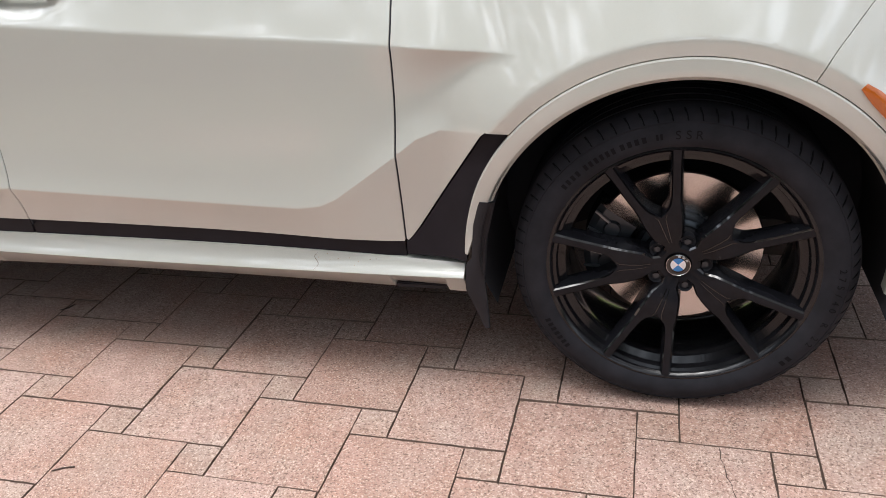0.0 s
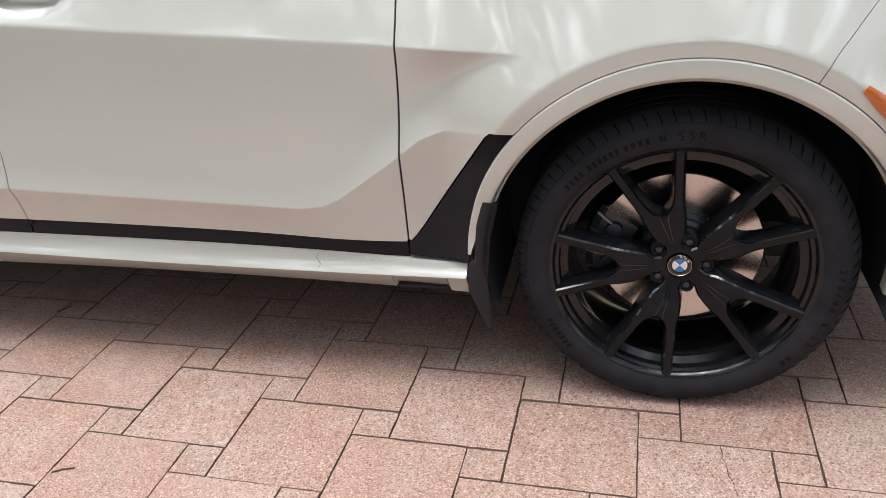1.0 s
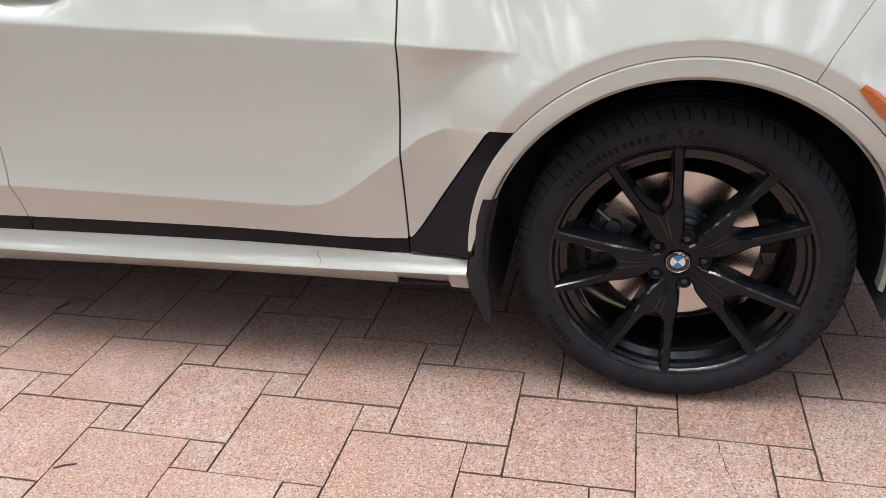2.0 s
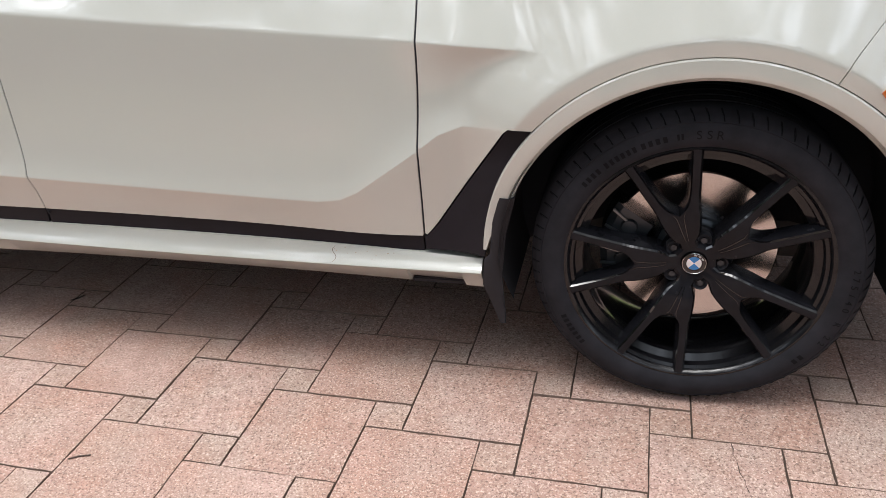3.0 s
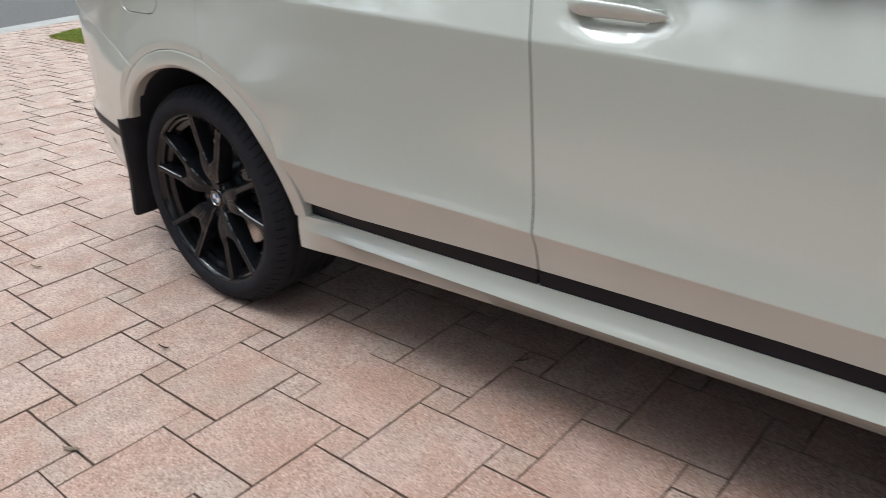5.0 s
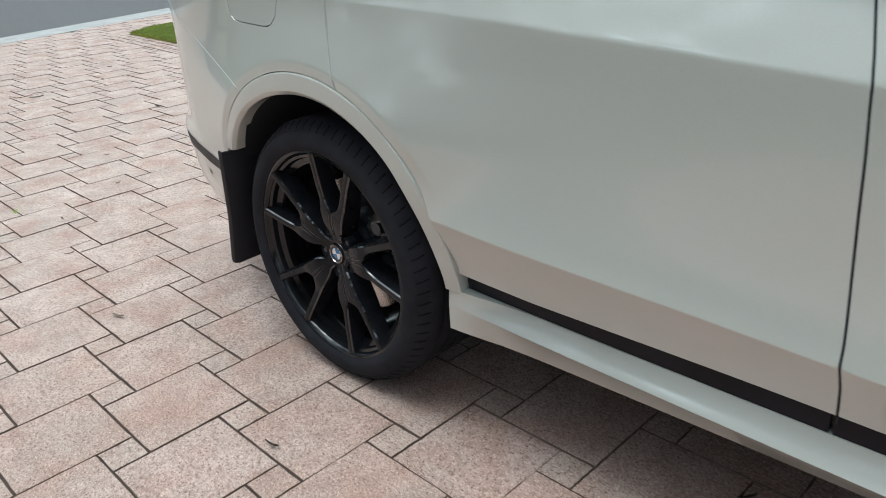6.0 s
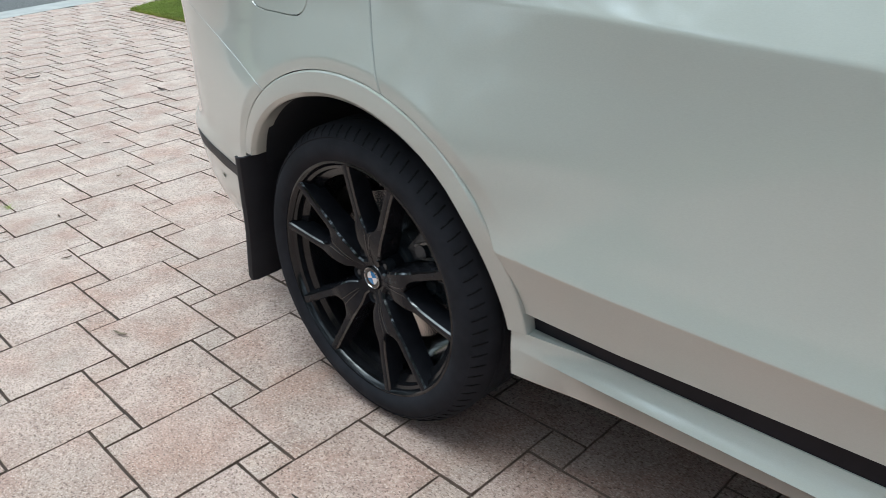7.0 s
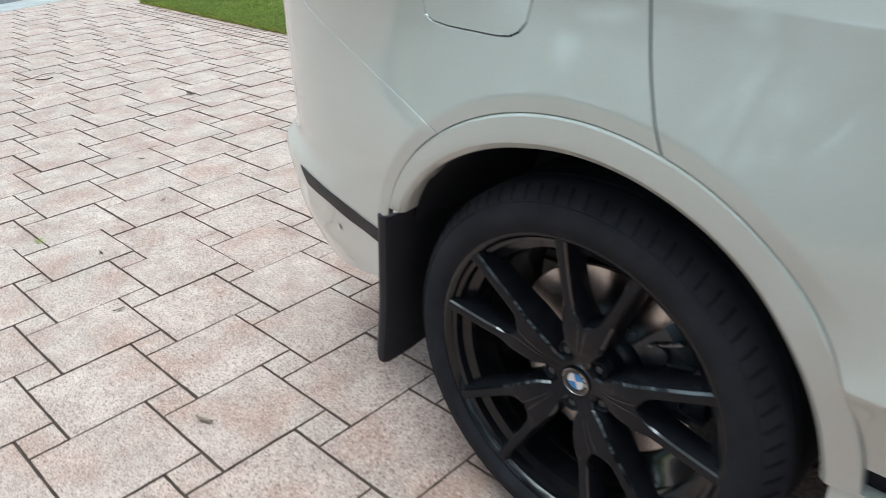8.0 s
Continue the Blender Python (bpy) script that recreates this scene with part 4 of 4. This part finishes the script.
def size_marking(w, text, r, a0, step, size=0.021):
    """Raised characters round the tyre's wall, their tops outwards."""
    out = bmesh.new()
    for k, ch in enumerate(text):
        if ch == " ":
            continue
        cu = bpy.data.curves.new("character", "FONT")
        cu.body, cu.size, cu.align_x, cu.extrude = ch, size, "CENTER", 0.0006
        tmp = bpy.data.objects.new("character", cu)
        scene.collection.objects.link(tmp)
        me = bpy.data.meshes.new_from_object(tmp)
        bpy.data.objects.remove(tmp)
        a = radians(a0 + step * k)
        up, right = Vector((math.cos(a), 0, math.sin(a))), Vector((math.sin(a), 0, -math.cos(a)))
        for v in me.vertices:
            v.co = up * (r + v.co.y) + right * v.co.x + Vector((0, -0.0085 - v.co.z, 0))
        out.from_mesh(me)
        bpy.data.meshes.remove(me)
    return tagged(part("size_marking", out, RUBBER_MARK, w, smooth=0), kind="stuff")


HUB_Z = 0.3875
front_wheel = wheel("front_wheel", (0.003, -0.004, HUB_Z), 108.5, 0.235, "black multi-spoke front wheel with a bright brake disc", True)
caliper(front_wheel, 172, True)
size_marking(front_wheel, "275/40 R 22", 0.335, 4.0, -3.4)
size_marking(front_wheel, "SSR", 0.325, 93.5, -3.7, 0.027)
rear_wheel = wheel("rear_wheel", (-3.103, -0.043, HUB_Z), 79.2, 0.275, "black multi-spoke rear wheel", False)
caliper(rear_wheel, 20, False)

WIDTH = 1.93          # from this side's flank to the other


def far_side(name, source, x):
    w = copy_thing(source, Matrix.Translation((x, WIDTH - 0.02, HUB_Z)) @ Matrix.Rotation(math.pi, 4, "Z"))
    return w


far_side("front_wheel", front_wheel, 0.0)
far_side("rear_wheel", rear_wheel, -3.105)


# wheel housings, underside and the closed rest of the body
def housing(c, y1):
    """The dark bowl behind an arch moulding."""
    a0, a1 = (6, 166) if c == RW else (-13, 199)
    rings = []
    for k in range(61):
        a = a0 + (a1 - a0) * k / 60
        r = (0.466 + leg_in(c, a)) if c == RW else 0.458
        x, z = c[0] + r * math.cos(radians(a)), c[1] + r * math.sin(radians(a))
        y = float(side_y(c[0] + 0.515 * math.cos(radians(a)), c[1] + 0.515 * math.sin(radians(a)))) + 0.035 if c == RW else -0.045 + 0.075 * min(1.0, max(0.0, (a - 178) / 20))
        ring = [(x, y, z)]
        for q, yy in ((r + 0.004, max(y + 0.03, 0.05)), (r + 0.008, y1), (0.20, y1 + 0.01), (0.0, y1 + 0.01)):
            ring.append((c[0] + q * math.cos(radians(a)), yy, c[1] + q * math.sin(radians(a))))
        rings.append(ring)
    return part("wheel_housing", loft(rings, closed=False), LINER, car, "black wheel housing", smooth=40)


housing(FW, 0.40)
housing(RW, 0.42)
for x0, x1, y0, y1, z0, z1 in ((-2.58, -0.52, 0.22, 1.72, 0.225, 0.345), (-3.62, -2.58, 0.45, 1.5, 0.24, 0.34), (-4.1, -3.62, 0.40, 1.6, 0.34, 0.42), (-0.52, 0.48, 0.44, 1.5, 0.20, 0.34), (0.5, 0.80, 0.25, 1.7, 0.22, 0.32)):
    part("underbody_tray", block(x0, x1, y0, y1, z0, z1, 0.02), UNDERSIDE, car)


def shell_rings():
    """The closed body behind the side panels, up to the belt line."""
    rings = []
    for x in [-4.27, -4.22, -4.1, -3.9, -3.6, -3.3, -2.9, -2.4, -1.8, -1.2, -0.65, -0.2, 0.2, 0.45, 0.62, 0.76, 0.82]:
        inset = 0.055 + float(plan_y(x)) + (0.25 * max(0.0, (x - 0.62) / 0.2) ** 2 if x > 0.62 else 0) + (0.10 if x < -4.25 else 0)
        top = BELT - 0.02 if x < -0.55 else BELT - 0.03 - 0.10 * (x + 0.55) ** 1.5
        bottom = 0.46 if -2.5 < x < -0.6 else 0.885 if (-3.62 < x < -2.5 or -0.6 < x < 0.46) else 0.46
        rings.append([(x, inset, bottom), (x, inset + 0.01, 0.97), (x, inset + 0.07, top), (x, 0.5, top + 0.03), (x, 0.95, top + 0.04), (x, 1.4, top + 0.03), (x, WIDTH - inset - 0.07, top), (x, WIDTH - inset - 0.01, 0.97), (x, WIDTH - inset, bottom)])
    return rings


part("far_sill", block(-2.62, -0.50, WIDTH - 0.07, WIDTH - 0.005, 0.26, 0.50, 0.02), PAINT, car, "white far side sill", smooth=30)
part("inner_body", loft(shell_rings()), LINER, car, "dark inner body behind the panels", smooth=30)
part("far_flank", loft([[(x, WIDTH - float(plan_y(x)) - yy, z) for yy, z in ((0.055, BELT - 0.02), (0.0, 0.97), (-0.01, 0.75), (0.0, 0.5 if not (-3.62 < x < -2.58 or -0.52 < x < 0.5) else 0.9))] for x in [-4.2 + 0.1 * k for k in range(50)]], closed=False, caps=False), PAINT, car, "white far flank")
part("bonnet", loft([[(x, 0.07 + float(plan_y(x)) + 0.1 * max(0, x - 0.4), BELT - 0.035 - 0.10 * max(0.0, x + 0.55) ** 1.5), (x, 0.5, BELT + 0.03 - 0.10 * max(0.0, x + 0.55) ** 1.5), (x, 1.43, BELT + 0.03 - 0.10 * max(0.0, x + 0.55) ** 1.5), (x, 1.86 - float(plan_y(x)) - 0.1 * max(0, x - 0.4), BELT - 0.035 - 0.10 * max(0.0, x + 0.55) ** 1.5)] for x in [-0.55 + 0.12 * k for k in range(12)]], closed=False, caps=False), PAINT, car, "white bonnet")


def cabin_ring(x, z_top, lean):
    return [(x, 0.075, BELT - 0.01), (x, 0.085, BELT + 0.02), (x, 0.085 + lean * 0.75, z_top - 0.10), (x, 0.12 + lean, z_top - 0.03), (x, 0.5, z_top + 0.02), (x, 1.43, z_top + 0.02), (x, 1.81 - lean, z_top - 0.03), (x, 1.845 - lean * 0.75, z_top - 0.10), (x, 1.845, BELT + 0.02), (x, 1.855, BELT - 0.01)]


part("cabin_glass", loft([cabin_ring(x, z, l) for x, z, l in ((-4.12, 1.22, 0.10), (-3.98, 1.62, 0.19), (-3.6, 1.72, 0.2), (-2.6, 1.765, 0.2), (-1.7, 1.765, 0.2), (-1.2, 1.70, 0.19), (-0.75, 1.42, 0.12), (-0.45, 1.19, 0.03))]), GLASS_DARK, car, "dark tinted windows", smooth=30)
part("roof", loft([[(x, 0.30, z - 0.012), (x, 0.5, z + 0.026), (x, 1.43, z + 0.026), (x, 1.63, z - 0.012)] for x, z in ((-4.05, 1.60), (-3.6, 1.722), (-2.6, 1.768), (-1.7, 1.768), (-1.35, 1.735))], closed=False, caps=False), PAINT, car, "white roof")

part("tailgate", loft([[(x, 0.22 + 0.02 * k, z), (x - 0.05, 0.5, z), (x - 0.07, 0.965, z), (x - 0.05, 1.43, z), (x, 1.71 - 0.02 * k, z)] for k, (x, z) in enumerate(((-4.17, 0.44), (-4.235, 0.52), (-4.25, 0.70), (-4.24, 0.92), (-4.21, 1.12), (-4.16, 1.21)))], closed=False, caps=False), PAINT, car, "white tailgate and rear bumper")


# ---- fallen leaves and twigs on the driveway ----
def fallen_leaf(x, y, length, width, turn, curl, mat, label):
    bm = bmesh.new()
    rows = []
    n = 7
    for k in range(n):
        t = k / (n - 1)
        w = width * math.sin(math.pi * min(0.97, t * 0.92 + 0.06)) ** 0.8
        px = (t - 0.5) * length
        lift = 0.004 + curl * (2 * t - 1) ** 2
        rows.append([bm.verts.new((px, s * w * 0.5, lift + abs(s) * curl * 0.7)) for s in (-1, 0, 1)])
    for a, b in zip(rows, rows[1:]):
        for k in range(2):
            bm.faces.new((a[k], a[k + 1], b[k + 1], b[k]))
    bmesh.ops.solidify(bm, geom=bm.faces[:], thickness=0.0007)
    me = finish("fallen_leaf", bm, mat)
    me.shade_smooth()
    ob = new("fallen_leaf", me)
    ob.matrix_world = pose(x, y, 0.0, 0, 0, turn)
    return tagged(ob, label, "leaf", group="leaves on the driveway")


for x, y, l, w, turn, curl, mat, label in (
    (-4.022, -0.323, 0.060, 0.016, 20, 0.010, LEAF_PALE, "pale curled dry leaf lying on a paver"),
    (-8.314, 0.933, 0.11, 0.035, 70, 0.014, LEAF_DARK, "dark crumpled leaf lying on the driveway"),
    (-7.020, 1.352, 0.085, 0.035, 10, 0.014, LEAF_DARK, "dark crumpled leaf lying on the driveway"),
    (-2.983, -0.376, 0.050, 0.010, 10, 0.012, LEAF_DARK, "brown curled leaf scrap on a paver"),
    (-2.719, -0.818, 0.055, 0.020, 30, 0.008, LEAF_PALE, "pale curled dry leaf lying on a paver"),
    (-1.978, 0.230, 0.050, 0.012, 55, 0.006, LEAF_DARK, "dark leaf in the shade under the car"),
    (-4.747, -0.208, 0.040, 0.012, 80, 0.006, LEAF_BROWN, "small brown leaf on a paver"),
    (-8.70, 1.279, 0.05, 0.015, 40, 0.010, LEAF_BROWN, "small brown leaf on the driveway"),
    (-5.505, 0.355, 0.045, 0.012, 120, 0.008, LEAF_PALE, "small pale leaf on the driveway"),
    (-6.974, 0.430, 0.06, 0.010, 15, 0.006, LEAF_BROWN, "thin brown leaf on the driveway"),
    (-4.830, 0.501, 0.03, 0.012, 60, 0.006, LEAF_PALE, "small pale leaf on the driveway"),
    (-5.209, -0.059, 0.03, 0.012, 0, 0.006, LEAF_BROWN, "small brown leaf on a paver"),
    (-6.10, 0.55, 0.04, 0.012, 35, 0.006, LEAF_BROWN, "small brown leaf on the driveway"),
    (-8.682, 1.593, 0.04, 0.014, 60, 0.006, LEAF_BROWN, "small brown leaf on the driveway"),
    (-6.78, 0.947, 0.035, 0.010, 15, 0.006, LEAF_BROWN, "small brown leaf on the driveway"),
    (-7.43, 1.015, 0.03, 0.010, 80, 0.006, LEAF_PALE, "small pale leaf on the driveway"),
    (-9.10, 1.9, 0.05, 0.02, 35, 0.01, LEAF_DARK, "dark leaf on the driveway"),
    (-7.9, 0.62, 0.05, 0.012, 5, 0.006, LEAF_BROWN, "small brown leaf on the driveway"),
):
    fallen_leaf(x, y, l, w * 0.7, turn, curl * 0.6, mat, label)


def twig(points, r, mat, label):
    rings = []
    for (x, y), (nx, ny) in zip(points, points[1:] + [(2 * points[-1][0] - points[-2][0], 2 * points[-1][1] - points[-2][1])]):
        d = Vector((nx - x, ny - y, 0)).normalized()
        side = Vector((-d.y, d.x, 0))
        rings.append([tuple(Vector((x, y, r)) + side * (r * math.cos(a)) + Vector((0, 0, r * math.sin(a)))) for a in [j * math.pi / 3 for j in range(6)]])
    return tagged(new("twig", finish("twig", loft(rings), mat)), label, "twig")


twig([(-8.595, 0.813), (-8.474, 0.825), (-8.453, 0.881), (-8.522, 0.992), (-8.501, 1.073)], 0.0022, LEAF_BROWN, "thin curved brown twig on the driveway")
twig([(-1.485, -0.478), (-1.462, -0.464), (-1.435, -0.455)], 0.002, LEAF_DARK, "short dark twig on a paver")

# weed tuft in a joint
pts, faces = [], []
g = random.Random(5)
for k in range(60):
    a, r = g.uniform(0, 6.28), g.uniform(0.005, 0.035)
    x, y = -5.526 + g.uniform(-0.03, 0.03), -0.172 + g.uniform(-0.006, 0.006)
    k0 = len(pts)
    pts += [(x - 0.002, y, -0.005), (x + 0.002, y, -0.005), (x + r * math.cos(a), y + r * math.sin(a), g.uniform(0.006, 0.02))]
    faces.append((k0, k0 + 1, k0 + 2))
me = bpy.data.meshes.new("weed")
me.from_pydata(pts, [], faces)
me.materials.append(GRASS)
tagged(new("weed", me), "small green weed growing in a paver joint", "weed")


# ---- trees across the driveway, mirrored in the paint ----
def tree(x, y, height, spread, seed, clumps, label):
    g = random.Random(seed)
    t = thing("tree", label, "tree", pose(x, y, 0), group="trees beside the driveway")

    def limb(a, b, r0, r1):
        d = (b - a).normalized()
        s = d.orthogonal().normalized()
        u = d.cross(s)
        return loft([[tuple(p + (s * math.cos(q) + u * math.sin(q)) * r) for q in [j * math.pi / 4 for j in range(8)]] for p, r in ((a, r0), ((a + b) / 2 + s * 0.1, (r0 + r1) / 2), (b, r1))])

    crown = Vector((g.uniform(-0.4, 0.4), g.uniform(-0.4, 0.4), height * 0.40))
    part("trunk", limb(Vector((0, 0, -0.05)), crown, 0.2, 0.13), BARK, t)
    pts, faces, limbs = [], [], []
    for k in range(18):
        a = 2 * math.pi * k / 18 + g.uniform(-0.3, 0.3)
        tip = crown + Vector((math.cos(a) * spread * g.uniform(0.35, 1.0), math.sin(a) * spread * g.uniform(0.35, 1.0), height * g.uniform(-0.20, 0.60)))
        limbs.append(limb(crown, tip, 0.08, 0.02))
        for _ in range(clumps):
            c = crown.lerp(tip, g.uniform(0.45, 1.1)) + Vector((g.gauss(0, 0.40), g.gauss(0, 0.40), g.gauss(0, 0.35)))
            for _ in range(75):
                p = c + Vector((g.gauss(0, 0.22), g.gauss(0, 0.22), g.gauss(0, 0.15)))
                d = Vector((g.gauss(0, 1), g.gauss(0, 1), g.gauss(-0.3, 0.6))).normalized()
                s = d.orthogonal().normalized() * 0.032
                k0 = len(pts)
                ln = g.uniform(0.14, 0.34)
                pts += [tuple(p), tuple(p + d * ln * 0.5 + s), tuple(p + d * ln), tuple(p + d * ln * 0.5 - s)]
                faces.append((k0, k0 + 1, k0 + 2, k0 + 3))
    part("limbs", merge(*limbs), BARK, t)
    me = bpy.data.meshes.new("crown")
    me.from_pydata(pts, [], faces)
    me.materials.append(FOLIAGE)
    ob = new("crown", me)
    ob.parent = t


for x, y, h, spread, seed in ((1.2, -10.4, 17.5, 3.8, 1), (-4.3, -10.6, 18.5, 4.0, 2), (-8.0, -11.0, 17.5, 3.8, 3), (-13.5, -12.0, 18.0, 4.0, 4), (8.5, -13.0, 17.0, 4.0, 6), (-11.5, -7.5, 6.5, 2.2, 5), (-16.5, -5.5, 7.5, 2.4, 7), (-22.0, -4.0, 9.0, 3.0, 8), (-6.4, -10.0, 6.6, 2.0, 9), (-10.4, -10.2, 7.0, 2.1, 10), (-2.6, -10.4, 6.2, 1.9, 12)):
    tree(x, y, h, spread, seed, 8 if h > 7.2 else 2, "tall leafy green tree beside the driveway" if h > 7.2 else "small airy green tree beside the driveway")



def hedge(x0, x1, y, height, count, seed):
    """A dense clipped mass of leaves on short stems."""
    g = random.Random(seed)
    pts, faces = [], []
    for _ in range(count):
        x, z = g.uniform(x0, x1), g.random() ** 0.8 * height
        p = Vector((x, y + g.gauss(0, 0.22) + 0.18 * math.sin(x * 1.7), z + 0.12 * math.sin(x * 2.9) * z / height))
        d = Vector((g.gauss(0, 1), g.gauss(0, 1), g.gauss(0.2, 0.7))).normalized()
        side = d.orthogonal().normalized() * 0.06
        ln, k = g.uniform(0.14, 0.30), len(pts)
        pts += [tuple(p), tuple(p + d * ln * 0.5 + side), tuple(p + d * ln), tuple(p + d * ln * 0.5 - side)]
        faces.append((k, k + 1, k + 2, k + 3))
    me = bpy.data.meshes.new("hedge")
    me.from_pydata(pts, [], faces)
    me.materials.append(FOLIAGE)
    return tagged(new("hedge", me), "dense green hedge across the driveway", "hedge", kind="stuff")


hedge(-14.0, 9.0, -8.6, 1.7, 16000, 11)


# a hairline crack across one paver
rows, bm = [], bmesh.new()
for k in range(9):
    t = k / 8
    x, y, w = 0.113 + 0.010 * t + 0.016 * t * t + 0.0025 * math.sin(k * 2.3), -0.147 - 0.156 * t, 0.0009 + 0.0005 * math.sin(k * 1.7)
    rows.append([bm.verts.new((x - w, y, 0.0012)), bm.verts.new((x + w, y, 0.0012))])
for a, b in zip(rows, rows[1:]):
    bm.faces.new((a[0], a[1], b[1], b[0]))
bmesh.ops.recalc_face_normals(bm, faces=bm.faces)
part("paver_crack", bm, JOINT_SAND, driveway, "thin dark crack", smooth=0)

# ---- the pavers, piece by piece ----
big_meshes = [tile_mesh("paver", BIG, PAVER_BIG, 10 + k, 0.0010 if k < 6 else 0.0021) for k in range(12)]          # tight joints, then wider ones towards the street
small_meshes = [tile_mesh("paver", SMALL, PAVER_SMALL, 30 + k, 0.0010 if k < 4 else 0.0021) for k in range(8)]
rest_big = [tile_mesh("paver", BIG, None, 50 + k, 0.0036) for k in range(3)]
rest_small = [tile_mesh("paver", SMALL, None, 60 + k, 0.0036) for k in range(2)]


def keep_paver(x, y):
    return gutter_side(x, y, -0.10) > 0 and (y < lawn_edge(x) - 0.12 or x < -11.25 - (y - 3.1) * 0.5 and y < 26)


rest_pts, rest_faces = [], []
for p in paver_places(-14.0, 5.0, -5.4, 9.0):
    e1 = Vector((math.cos(TURN_PAVERS), math.sin(TURN_PAVERS)))
    e2 = Vector((-e1.y, e1.x))
    for meshes, far, q, size in ((small_meshes, rest_small, p - e2 * SMALL, SMALL), (big_meshes, rest_big, p + e1 * SMALL - e2 * SMALL, BIG)):
        mid = q + (e1 + e2) * (size / 2)
        if not keep_paver(mid.x, mid.y):
            continue
        m = pose(q.x, q.y, rnd.uniform(-0.0018, 0.0006), rnd.gauss(0, 0.16), rnd.gauss(0, 0.16), math.degrees(TURN_PAVERS) + rnd.gauss(0, 0.12))
        if -6.3 < mid.x < 0.75 and -1.15 < mid.y < 0.95:
            half = len(meshes) // 2
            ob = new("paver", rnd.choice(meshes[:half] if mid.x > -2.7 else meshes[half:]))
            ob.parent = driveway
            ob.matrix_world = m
        else:
            me = rnd.choice(far)
            k0 = len(rest_pts)
            rest_pts += [tuple(m @ v.co) for v in me.vertices]
            rest_faces += [tuple(k0 + i for i in f.vertices) for f in me.polygons]
# border course of small pavers along the lawn
edge = rest_small
for k in range(150):
    x = -11.05 + 0.104 * k
    for row in (1, 2, 3):
        m = pose(x, lawn_edge(x) - 0.105 * row - 0.005, rnd.uniform(0.004, 0.006), 0, 0, math.degrees(math.atan2(lawn_edge(x + 0.1) - lawn_edge(x), 0.1)))
        me = rnd.choice(edge)
        k0 = len(rest_pts)
        rest_pts += [tuple(m @ v.co) for v in me.vertices]
        rest_faces += [tuple(k0 + i for i in f.vertices) for f in me.polygons]
me = bpy.data.meshes.new("far_pavers")
me.from_pydata(rest_pts, [], rest_faces)
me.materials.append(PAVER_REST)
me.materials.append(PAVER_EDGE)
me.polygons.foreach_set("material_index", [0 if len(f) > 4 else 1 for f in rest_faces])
far_pavers = new("far_pavers", me)
far_pavers.parent = driveway
tagged(far_pavers, kind="stuff")
